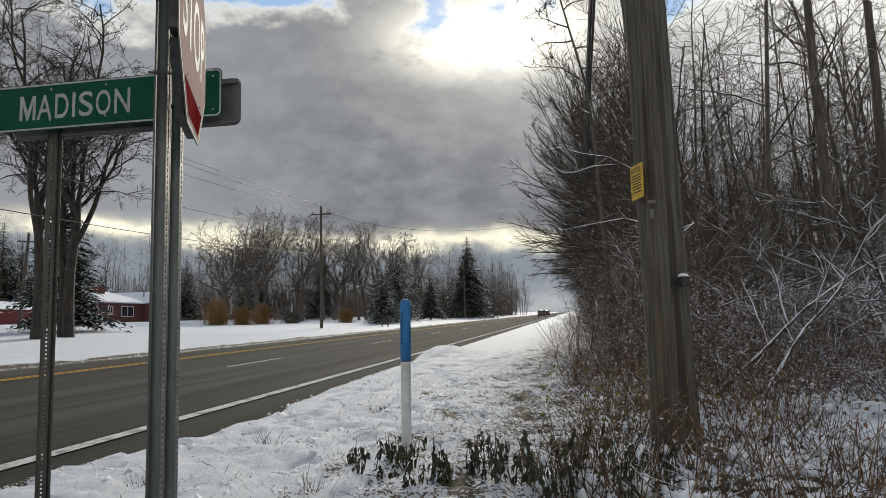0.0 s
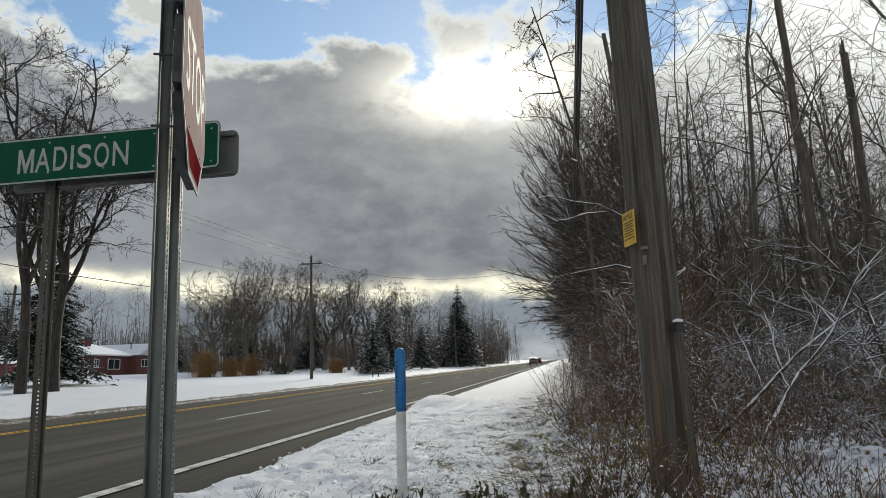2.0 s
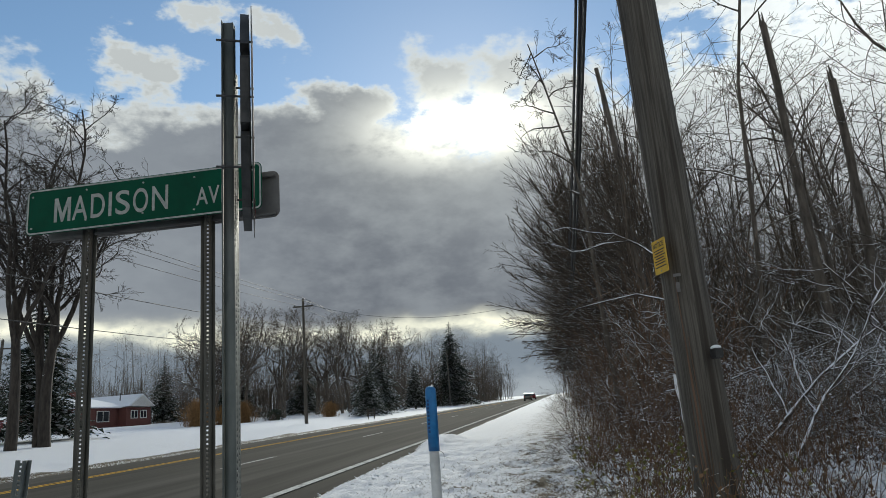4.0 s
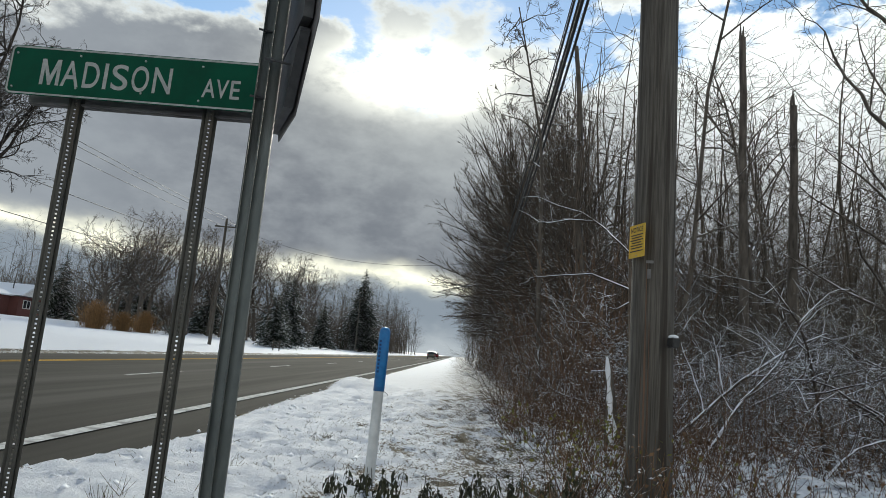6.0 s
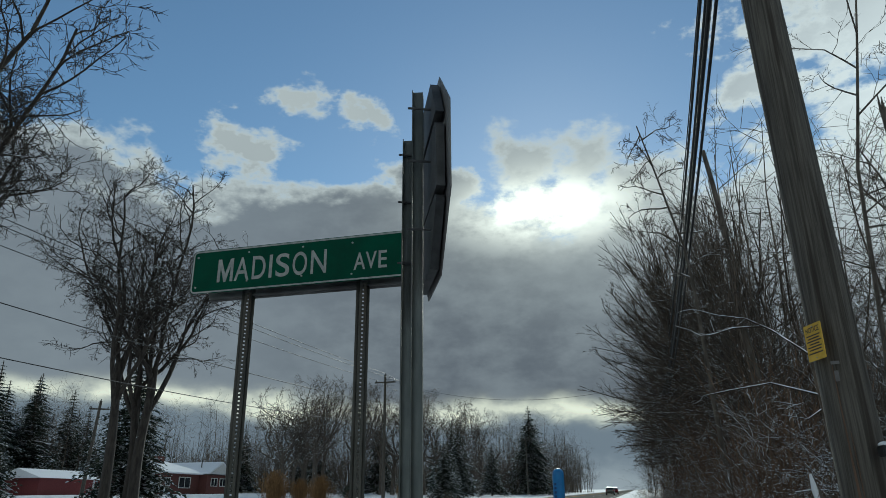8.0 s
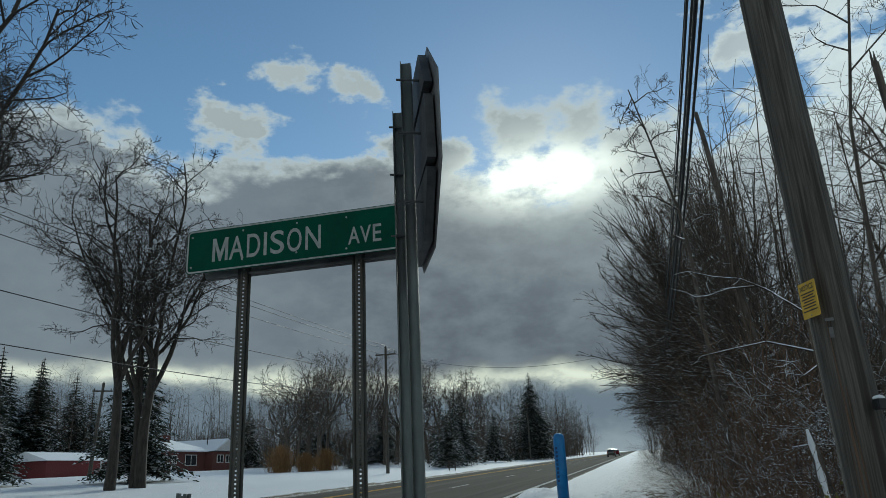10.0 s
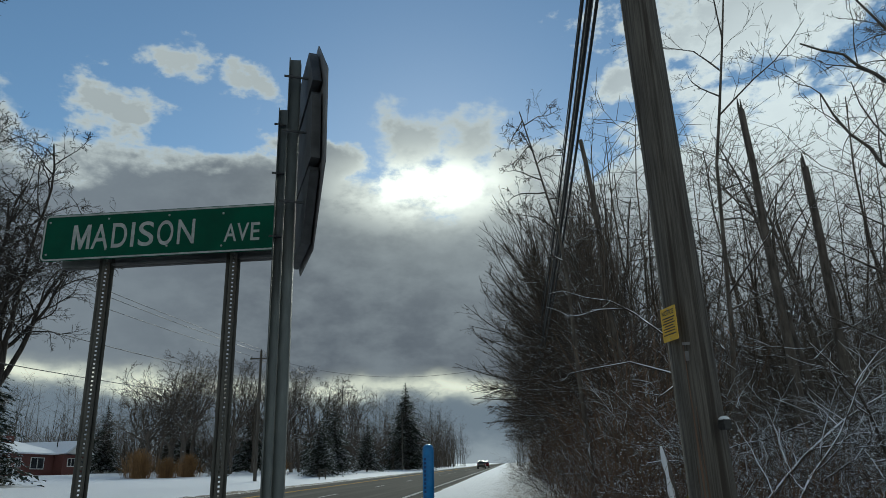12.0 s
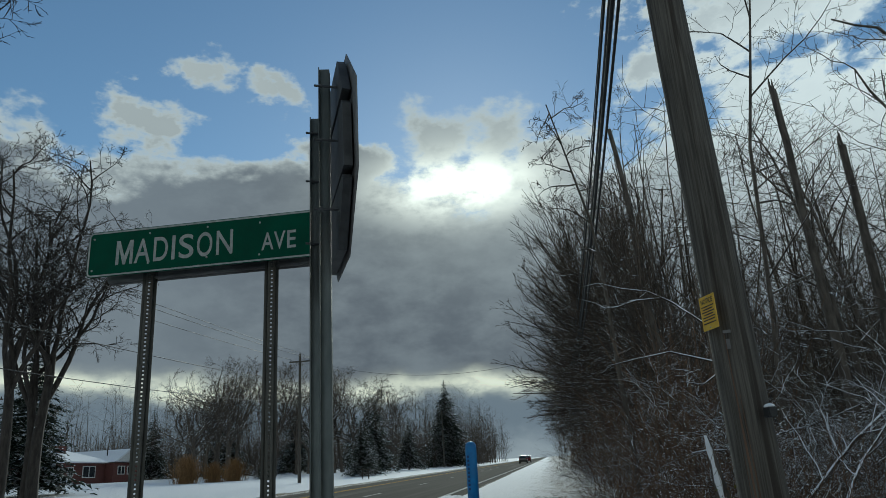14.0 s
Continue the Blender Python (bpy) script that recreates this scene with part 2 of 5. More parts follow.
TRIM = material("white_trim_paint", (0.62, 0.62, 0.60), (0.74, 0.74, 0.72), 6, 0.6, 0, 0.05)
GLASS = material("window_glass", (0.02, 0.025, 0.03), (0.04, 0.045, 0.05), 2, 0.06, 0, 0)
CARPAINT_A = material("dark_red_car_paint", (0.10, 0.008, 0.012), (0.13, 0.012, 0.016), 2, 0.22, 0.2, 0)
CARPAINT_B = material("grey_car_paint", (0.12, 0.115, 0.10), (0.15, 0.145, 0.13), 2, 0.25, 0.4, 0)
TYRE = material("tyre_rubber", (0.012, 0.012, 0.012), (0.025, 0.025, 0.025), 30, 0.85, 0, 0.1)
TAIL = material("red_tail_lamp", (0.35, 0.01, 0.01), (0.45, 0.02, 0.02), 10, 0.2, 0, 0)


def ground_material():
    m = bpy.data.materials.new("snowy_ground")
    m.use_nodes = True
    nt = m.node_tree
    b = nt.nodes["Principled BSDF"]
    N, L = nt.nodes.new, nt.links.new
    g = N("ShaderNodeNewGeometry")

    def noise_at(scale, detail, rough=0.6):
        n = N("ShaderNodeTexNoise")
        n.inputs["Scale"].default_value, n.inputs["Detail"].default_value, n.inputs["Roughness"].default_value = scale, detail, rough
        L(g.outputs["Position"], n.inputs["Vector"])
        return n.outputs[0]

    def M(op, a, bb, clamp=False):
        n = N("ShaderNodeMath")
        n.operation, n.use_clamp = op, clamp
        for i, v in enumerate((a, bb)):
            if isinstance(v, bpy.types.NodeSocket):
                L(v, n.inputs[i])
            else:
                n.inputs[i].default_value = v
        return n.outputs[0]

    def smooth(v, a, bb):
        x = N("ShaderNodeMapRange")
        x.interpolation_type = "SMOOTHSTEP"
        L(v, x.inputs[0])
        x.inputs[1].default_value, x.inputs[2].default_value = a, bb
        return x.outputs[0]

    def mix(f, a, bb):
        x = N("ShaderNodeMix")
        x.data_type = "RGBA"
        L(f, x.inputs[0])
        for i, v in ((6, a), (7, bb)):
            if isinstance(v, tuple):
                x.inputs[i].default_value = (*v, 1)
            else:
                L(v, x.inputs[i])
        return x.outputs[2]

    at = N("ShaderNodeAttribute")
    at.attribute_name = "bare"
    fine, mid, grit = noise_at(17, 8, 0.8), noise_at(2.2, 5), noise_at(45, 4)
    v = M("ADD", M("ADD", M("MULTIPLY", fine, 0.44), M("MULTIPLY", mid, 0.2)), M("MULTIPLY", grit, 0.36))
    v = M("ADD", v, at.outputs["Fac"])
    bare = smooth(v, 0.628, 0.655)
    grass = mix(smooth(mid, 0.35, 0.6), (0.035, 0.023, 0.015), (0.075, 0.06, 0.028))
    grass = mix(smooth(grit, 0.42, 0.62), grass, (0.10, 0.07, 0.042))
    white = mix(smooth(fine, 0.3, 0.7), (0.74, 0.76, 0.80), (0.86, 0.87, 0.90))
    L(mix(bare, white, grass), b.inputs["Base Color"])
    b.inputs["Roughness"].default_value = 0.75
    b.inputs["Specular IOR Level"].default_value = 0.2
    h = M("SUBTRACT", M("ADD", M("MULTIPLY", fine, 0.6), M("MULTIPLY", grit, 0.25)), M("MULTIPLY", bare, 0.35))
    bp = N("ShaderNodeBump")
    bp.inputs["Strength"].default_value, bp.inputs["Distance"].default_value = 0.8, 0.06
    L(h, bp.inputs["Height"])
    L(bp.outputs[0], b.inputs["Normal"])
    return m


def asphalt_material():
    m = material("worn_wet_asphalt", (0.037, 0.035, 0.030), (0.062, 0.058, 0.050), 3, 0.95, 0, 0.25, 180, (1, 0.025, 1), c3=(0.082, 0.077, 0.068), spec=0.06)
    return m


GROUND, ASPHALT = ground_material(), asphalt_material()
LINEWHITE = material("worn_white_line_paint", (0.42, 0.42, 0.40), (0.68, 0.68, 0.65), 14, 0.95, 0, 0.1, c3=(0.28, 0.27, 0.26), spec=0.08)
LINEYELLOW = material("worn_yellow_line_paint", (0.50, 0.28, 0.035), (0.62, 0.37, 0.05), 14, 0.95, 0, 0.1, c3=(0.36, 0.22, 0.05), spec=0.08)


# ---- mesh helpers ----
def mesh_np(name, V, F, mat, smooth=False):
    """A mesh from an array of places and one of quads or triangles."""
    V, F = np.asarray(V, float), np.asarray(F, int)
    me = bpy.data.meshes.new(name)
    k = F.shape[1]
    me.vertices.add(len(V))
    me.vertices.foreach_set("co", V.ravel())
    me.loops.add(F.size)
    me.loops.foreach_set("vertex_index", F.ravel())
    me.polygons.add(len(F))
    me.polygons.foreach_set("loop_start", np.arange(0, F.size, k))
    if smooth:
        me.polygons.foreach_set("use_smooth", np.ones(len(F), bool))
    me.update(calc_edges=True)
    me.materials.append(mat)
    return me


def part(name, bm, mat, parent, label="", smooth=False):
    me = bpy.data.meshes.new(name)
    bm.to_mesh(me)
    bm.free()
    if smooth:
        me.polygons.foreach_set("use_smooth", np.ones(len(me.polygons), bool))
    me.materials.append(mat)
    ob = new(name, me)
    ob.parent = parent
    return tagged(ob, label)


def part_np(name, V, F, mat, parent, label="", smooth=False):
    ob = new(name, mesh_np(name, V, F, mat, smooth))
    ob.parent = parent
    return tagged(ob, label)


def thing(name, m, label, category, group="", kind=""):
    ob = new(name)
    ob.matrix_world = m
    ob.empty_display_size = 0.1
    return tagged(ob, label, category, group, kind)


def box(bm, x0, x1, y0, y1, z0, z1, bevel=0.0):
    r = bmesh.ops.create_cube(bm, size=1.0)
    for v in r["verts"]:
        v.co = Vector((x0 + (v.co.x + 0.5) * (x1 - x0), y0 + (v.co.y + 0.5) * (y1 - y0), z0 + (v.co.z + 0.5) * (z1 - z0)))
    if bevel:
        es = list({e for v in r["verts"] for e in v.link_edges})
        bmesh.ops.bevel(bm, geom=es, offset=bevel, segments=2, affect="EDGES")
    return bm


def rounded_plate(bm, x0, x1, z0, z1, y0, y1, r, n=6):
    pts = []
    for cx, cz, a0 in ((x1 - r, z1 - r, 0), (x0 + r, z1 - r, 90), (x0 + r, z0 + r, 180), (x1 - r, z0 + r, 270)):
        for i in range(n + 1):
            a = radians(a0 + 90 * i / n)
            pts.append((cx + r * math.cos(a), cz + r * math.sin(a)))
    fr = [bm.verts.new((x, y0, z)) for x, z in pts]
    bk = [bm.verts.new((x, y1, z)) for x, z in pts]
    bm.faces.new(fr)
    bm.faces.new(list(reversed(bk)))
    for i in range(len(pts)):
        j = (i + 1) % len(pts)
        bm.faces.new((fr[j], fr[i], bk[i], bk[j]))
    return bm


def ring_plate(bm, x0, x1, z0, z1, y, r, w, n=6):
    def loop(i):
        rr = max(r - i, 0.004)
        out = []
        for cx, cz, a0 in ((x1 - r, z1 - r, 0), (x0 + r, z1 - r, 90), (x0 + r, z0 + r, 180), (x1 - r, z0 + r, 270)):
            for k in range(n + 1):
                a = radians(a0 + 90 * k / n)
                out.append(bm.verts.new((cx + rr * math.cos(a), y, cz + rr * math.sin(a))))
        return out
    a, b = loop(0), loop(w)
    for i in range(len(a)):
        j = (i + 1) % len(a)
        bm.faces.new((a[i], a[j], b[j], b[i]))
    return bm


def tubes(lines, sides):
    """Tapered tubes along lines of (points, radii); quads."""
    VV, FF, off = [], [], 0
    ang = np.arange(sides) * 2 * np.pi / sides
    ca, sa = np.cos(ang), np.sin(ang)
    for P, R in lines:
        n = len(P)
        T = np.empty_like(P)
        T[1:-1] = P[2:] - P[:-2]
        T[0], T[-1] = P[1] - P[0], P[-1] - P[-2]
        T /= np.linalg.norm(T, axis=1)[:, None] + 1e-9
        ref = np.array([0, 0, 1.0]) if abs(T[0][2]) < 0.8 else np.array([1.0, 0, 0])
        U = np.cross(T, ref)
        U /= np.linalg.norm(U, axis=1)[:, None] + 1e-9
        W = np.cross(T, U)
        ring = P[:, None] + R[:, None, None] * (ca[None, :, None] * U[:, None] + sa[None, :, None] * W[:, None])
        VV.append(ring.reshape(-1, 3))
        i = (np.arange(n - 1)[:, None] * sides + np.arange(sides)[None]).ravel()
        j = (np.arange(n - 1)[:, None] * sides + (np.arange(sides)[None] + 1) % sides).ravel()
        FF.append(np.stack([i, i + sides, j + sides, j], 1) + off)
        off += n * sides
    return np.concatenate(VV), np.concatenate(FF)


def merged(base, places):
    """One mesh's arrays from copies of (V, F) at rows of x, y, z, turn, size, height."""
    V, F = base
    VV, FF = [], []
    for k, (x, y, z, a, s, h) in enumerate(places):
        c, sn = math.cos(a), math.sin(a)
        VV.append(np.stack([(V[:, 0] * c - V[:, 1] * sn) * s + x, (V[:, 0] * sn + V[:, 1] * c) * s + y, V[:, 2] * h + z], 1))
        FF.append(F + k * len(V))
    return np.concatenate(VV), np.concatenate(FF)


def joined(sets):
    VV, FF, off = [], [], 0
    for V, F in sets:
        VV.append(V), FF.append(F + off)
        off += len(V)
    return np.concatenate(VV), np.concatenate(FF)


# ---- the lie of the land ----
def rise(y):
    """The long slope of road and land along y."""
    return 0.015 * (y - 6.0)


def land(x, y):
    z = rise(y)
    if x < -17.4:
        t = min(1.0, (-17.4 - x) / 1.5)
        z += 0.10 * t * t * (3 - 2 * t) + 0.030 * max(0.0, min(-19.0 - x, 40.0))
    elif x > -6.0:
        t = min(1.0, (x + 6.0) / 0.9)
        z += 0.05 * t * t * (3 - 2 * t)
        if x > -1.5:
            z += 0.012 * min(x + 1.5, 20.0)
    else:
        z -= 0.12
    return z


def snow_edge(y):
    """Where the roadside snow meets the asphalt."""
    return -5.75 + 0.16 * noise.noise((y * 0.55, 3.1, 0)) + 0.10 * noise.noise((y * 1.9, 8.4, 0)) + 0.32 * math.exp(-((y - 8.0) / 3.0) ** 2) - 0.28 * math.exp(-((y - 4.5) / 1.6) ** 2)


def ground_z(x, y):
    z = rise(y)
    e = snow_edge(y)
    if -17.5 < x < e:
        return z - 0.12 if x < e - 0.05 else z - 0.02
    z = land(x, y)
    if x >= e:
        f = min(1.0, (x - e) / 0.35)
        z = rise(y) + (land(max(x, -5.0), y) - rise(y)) * f + 0.03 * f
        near = math.exp(-(max(0, y - 12) / 18.0) ** 2)
        z += near * f * (0.055 * noise.noise((x * 0.9, y * 0.9, 1.0)) + 0.05 * noise.noise((x * 2.7, y * 2.7, 5.0)) + 0.06 * noise.noise((x * 6.5, y * 6.5, 9.0)) + 0.022 * noise.noise((x * 12.0, y * 12.0, 13.0)) - 0.05 * max(0.0, noise.noise((x * 4.2, y * 4.2, 15.0)) - 0.25))
        if y < 20:
            z -= 0.05 * min(1.0, max(0.0, x + 4.9)) * max(0.0, noise.noise((x * 3.4 + y, y * 3.0, 44.0)) - 0.12)
        z += 0.26 * math.exp(-((x + 5.2) / 0.75) ** 2 - ((y - 19.5) / 1.6) ** 2)
        if x > -2.6:
            z += min(1.0, (x + 2.6)) * (0.09 * noise.noise((x * 1.6, y * 1.6, 20.0)) + 0.05 * noise.noise((x * 5, y * 5, 30.0)))
    else:
        z += 0.07 * noise.noise((x * 0.5, y * 0.4, 2.0)) + 0.05 * noise.noise((x * 1.8, y * 1.2, 6.0))
    return z


def spaced(a, b, first, growth):
    out, s = [a], first
    while abs(out[-1] - a) < abs(b - a):
        out.append(out[-1] + math.copysign(s, b - a))
        s *= growth
    return out[1:]


def build_ground():
    xs = sorted(spaced(-19.2, -900, 0.8, 1.16)[:80] + list(np.arange(-19.2, -16.9, 0.16)) + list(np.arange(-16.0, -6.6, 1.5)) + list(np.arange(-6.4, 4.0, 0.075)) + spaced(4.0, 900, 0.15, 1.12))
    ys = sorted(spaced(1.5, -400, 0.15, 1.2) + list(np.arange(1.5, 17.0, 0.085)) + spaced(17.0, 1500, 0.12, 1.035))
    V = np.array([(x, y, ground_z(x, y)) for y in ys for x in xs])
    nx, ny = len(xs), len(ys)
    i = (np.arange(ny - 1)[:, None] * nx + np.arange(nx - 1)[None]).ravel()
    F = np.stack([i, i + 1, i + nx + 1, i + nx], 1)
    me = mesh_np("ground", V, F, GROUND, True)
    bare = np.zeros(len(V))
    X, Y = V[:, 0], V[:, 1]
    bare += np.clip((X + 4.6) / 3.0, 0, 1) * 0.15 * (X < -2.2) + (X >= -2.2) * (0.12 + 0.03 * np.clip((X + 2.2) / 0.8, 0, 1))
    bare -= np.clip((X - 0.1) / 0.8, 0, 1) * (Y < 10.5) * 0.09
    bare += 0.20 * np.exp(-((X + 5.72) / 0.22) ** 2) * (Y < 60)
    bare += 0.19 * np.exp(-((X + 17.7) / 0.5) ** 2)
    bare -= 0.05 * (X < -18)
    dents = np.array([noise.noise((x * 3.4 + y, y * 3.0, 44.0)) if -5.2 < x < 0 and y < 22 else 0.0 for x, y in zip(X, Y)])
    bare += np.clip(X + 5.0, 0, 1) * np.clip(dents - 0.1, 0, 0.5) * 0.18 + 0.012 * (X > -4.6) * (X < -2.0)
    at = me.attributes.new("bare", "FLOAT", "POINT")
    at.data.foreach_set("value", bare)
    return tagged(new("ground", me), "snow-covered verge and lawn with grass showing through", "ground", kind="structure")


ground = build_ground()


def strip(name, x0, x1, y0, y1, lift, mat, parent, step=4.0, label="", wear=0.0):
    n = max(1, int((y1 - y0) / step))
    ys = np.linspace(y0, y1, n + 1)
    V = []
    for y in ys:
        w = wear * noise.noise((y * 2.0, x0, 0.0))
        V += [(x0 + w, y, rise(y) + lift), (x1 + w * 0.5, y, rise(y) + lift)]
    F = [(2 * k, 2 * k + 1, 2 * k + 3, 2 * k + 2) for k in range(n)]
    return part_np(name, V, F, mat, parent, label)


def build_road():
    road = thing("road", pose(0, 0, 0), "worn grey asphalt road with white and yellow lines", "road", kind="structure")
    V, F = [], []
    ys = [-60.0] + list(np.arange(-10, 60, 1.0)) + list(np.arange(60, 1500, 20.0))
    xs = [-17.9, -16.5, -13.8, -10.0, -6.4, -5.2]
    for y in ys:
        V += [(x, y, rise(y) + 0.012 * (x + 17.9) * (-5.2 - x) / 12 - (0.1 if x in (-17.9, -5.2) else 0)) for x in xs]
    k = len(xs)
    for r in range(len(ys) - 1):
        F += [(r * k + c, r * k + c + 1, (r + 1) * k + c + 1, (r + 1) * k + c) for c in range(k - 1)]
    part_np("carriageway", V, F, ASPHALT, road)

    def crown(x):
        return 0.012 * (x + 17.9) * (-5.2 - x) / 12 + 0.006
    strip("edge_line", -6.52, -6.32, -20, 600, crown(-6.4), LINEWHITE, road, 1.0, wear=0.012)
    strip("edge_line", -17.15, -17.02, -20, 600, crown(-17.1), LINEWHITE, road, 1.0, wear=0.012)
    for y in (-9.3, 3.5, 16.6, 29.8, 43.0, 56.2, 69.4, 82.6, 95.8, 109, 122, 135.4, 148.6, 162, 175):
        strip("lane_dash", -10.26, -10.13, y, y + 3.4, crown(-10.2), LINEWHITE, road, 0.5, wear=0.015)
    for x in (-13.95, -13.70):
        strip("centre_line", x - 0.07, x + 0.07, -20, 600, crown(x), LINEYELLOW, road, 1.0, wear=0.012)
    return road


road = build_road()


# ---- plants: generators ----
def grow(rng, style):
    """Lines (points, radii, level) of one bare tree or shrub."""
    lines = []

    def branch(p, d, length, r, level):
        n = max(1, int(style["segs"][level]))
        P, R = [p], [r]
        d = d / np.linalg.norm(d)
        end = style["taper"][level]
        for i in range(n):
            d = d + rng.normal(0, style["wander"][level], 3) + np.array([0, 0, style["lift"][level]])
            d = d / np.linalg.norm(d)
            p = p + d * length / n
            P.append(p)
            R.append(r * (1 - (1 - end) * (i + 1) / n))
        P, R = np.array(P), np.array(R)
        lines.append((P, R, level))
        if level + 1 < len(style["count"]) + 1 and level < style["levels"] - 1:
            cnt = style["count"][level]
            cnt = max(1, int(round(cnt * rng.uniform(0.75, 1.25))))
            for k in range(cnt):
                f = style["start"][level] + (1 - style["start"][level]) * ((k + rng.uniform(0, 1)) / cnt)
                f = min(f, 0.98)
                i = min(int(f * n), n - 1)
                u = f * n - i
                q = P[i] * (1 - u) + P[i + 1] * u
                t = P[i + 1] - P[i]
                t = t / np.linalg.norm(t)
                a = rng.normal(0, 1, 3)
                a = a - t * np.dot(a, t)
                a = a / (np.linalg.norm(a) + 1e-9)
                ang = radians(rng.normal(style["angle"][level], 9))
                nd = t * math.cos(ang) + a * math.sin(ang)
                if "bias" in style:
                    nd = nd + np.array(style["bias"]) * (1 if level < 2 else 0.3)
                ln = length * style["ratio"][level] * rng.uniform(0.7, 1.2) * (1.0 - style["shape"][level] * f)
                rr = min(R[i] * 0.72, r * style["rratio"][level] * (1 - 0.35 * f))
                branch(q, nd, max(ln, 0.08), max(rr, style["rmin"]), level + 1)

    for s in range(style.get("stems", 1)):
        a = rng.uniform(0, 6.28)
        sp = style.get("spread", 0.0) * rng.uniform(0.3, 1)
        d = np.array([math.cos(a) * sp, math.sin(a) * sp, 1.0])
        base = np.array([math.cos(a), math.sin(a), 0]) * style.get("foot", 0.0) * rng.uniform(0, 1)
        branch(base - np.array([0, 0, 0.25]), d, style["height"] * rng.uniform(0.85, 1.1), style["radius"] * rng.uniform(0.75, 1.1), 0)
    return lines


def plant_arrays(lines, split):
    """The stout lines and the fine ones, as tubes."""
    a = [(P, R) for P, R, lv in lines if lv < split]
    b = [(P, R) for P, R, lv in lines if lv >= split]
    return tubes(a, 6), (tubes(b, 3) if b else None)


FOREST = dict(levels=5, height=15, radius=0.12, segs=(10, 5, 4, 2, 1), taper=(0.2, 0.3, 0.35, 0.4, 0.5), wander=(0.065, 0.13, 0.17, 0.2, 0.2), lift=(0.01, 0.05, 0.04, 0.03, 0.0),
              count=(18, 6, 4, 2), start=(0.16, 0.15, 0.2, 0.2), angle=(56, 45, 42, 40), ratio=(0.36, 0.45, 0.5, 0.55), shape=(0.5, 0.4, 0.3, 0.3), rratio=(0.4, 0.45, 0.45, 0.5), rmin=0.006)
VASE = dict(levels=6, height=7, radius=0.30, segs=(6, 7, 5, 4, 3, 2), taper=(0.6, 0.3, 0.3, 0.35, 0.4, 0.5), wander=(0.05, 0.10, 0.14, 0.16, 0.18, 0.2), lift=(0.02, 0.07, 0.05, 0.03, 0.02, 0.0),
            count=(6, 6, 4, 4, 3), start=(0.5, 0.25, 0.2, 0.2, 0.2), angle=(34, 38, 40, 40, 40), ratio=(1.25, 0.5, 0.5, 0.5, 0.5), shape=(0.15, 0.3, 0.3, 0.3, 0.3), rratio=(0.55, 0.45, 0.45, 0.45, 0.5), rmin=0.008)
SHRUB = dict(levels=3, stems=9, spread=1.3, foot=0.5, height=2.0, radius=0.011, segs=(6, 4, 2), taper=(0.3, 0.4, 0.5), wander=(0.19, 0.26, 0.3), lift=(-0.03, 0.0, 0.02),
             count=(8, 4), start=(0.1, 0.1), angle=(55, 52), ratio=(0.45, 0.5), shape=(0.3, 0.2), rratio=(0.6, 0.6), rmin=0.0033)
LOW = dict(levels=3, height=15, radius=0.085, segs=(5, 3, 1), taper=(0.2, 0.3, 0.5), wander=(0.09, 0.17, 0.18), lift=(0.01, 0.05, 0.04),
           count=(14, 4), start=(0.12, 0.15), angle=(52, 45), ratio=(0.30, 0.55), shape=(0.35, 0.3), rratio=(0.38, 0.6), rmin=0.014)


def bare_tree(seed, style, m, label, group="", bark=None, twig=None, split=2, name="tree", crown="crown"):
    lines = grow(np.random.default_rng(seed), style)
    t = thing(name, m, label, "shrub" if name == "shrub" else "tree", group)
    a, b = plant_arrays(lines, split)
    part_np("trunk" if name == "tree" else "main_stem", *a, bark or BARK, t, smooth=True)
    if b:
        part_np(crown, *b, twig or TWIG, t)
    return t


def spruce_arrays(rng, height, width):
    """Trunk tubes and drooping needle sprays of a conifer."""
    trunk = [(np.array([[0, 0, -0.3], [0, 0, height * 0.5], [0, 0, height]]), np.array([0.02, 0.012, 0.003]) * height)]
    V, F = [], []
    tiers = int(height * 2.6) + 6
    for k in range(tiers):
        f = (k + 0.5) / tiers
        z = height * (0.06 + 0.94 * f)
        reach = width * 0.5 * (1 - f) ** 0.85 * rng.uniform(0.8, 1.15) + 0.06 * height * 0.1
        n = int(7 + 6 * (1 - f))
        for j in range(n):
            a = rng.uniform(0, 6.283)
            rr = reach * rng.uniform(0.7, 1.15)
            d = np.array([math.cos(a), math.sin(a), 0])
            s = np.array([-math.sin(a), math.cos(a), 0])
            blades = 9
            for b in range(blades):
                u = (b + 0.6) / blades
                p = d * rr * u + np.array([0, 0, z - rr * 0.32 * u * u + 0.05 * rr * u])
                for sd in (-1, 1):
                    ln = rr * (0.34 * (1 - u) + 0.10) * rng.uniform(0.7, 1.3)
                    q = p + (s * sd * 0.8 + d * 0.55) * ln + np.array([0, 0, -ln * rng.uniform(0.1, 0.5)])
                    w = ln * 0.26 + 0.01 * height * 0.2
                    o = d * w + np.array([0, 0, rng.uniform(-0.3, 0.3) * w])
                    i = len(V)
                    V += [p - o * 0.6, p + o, q]
                    F.append((i, i + 1, i + 2) if sd > 0 else (i, i + 2, i + 1))
    return tubes(trunk, 6), (np.array(V), np.array(F))


def spruce(seed, height, width, m, label, group=""):
    t = thing("spruce_tree", m, label, "conifer", group)
    a, b = spruce_arrays(np.random.default_rng(seed), height, width)
    part_np("trunk", *a, BARK, t)
    part_np("crown", *b, NEEDLE, t)
    return t


def at_ground(x, y, turn=0.0, size=1.0, dz=0.0):
    return pose(x, y, ground_z(x, y) + dz, 0, 0, turn) @ Matrix.Scale(size, 4)


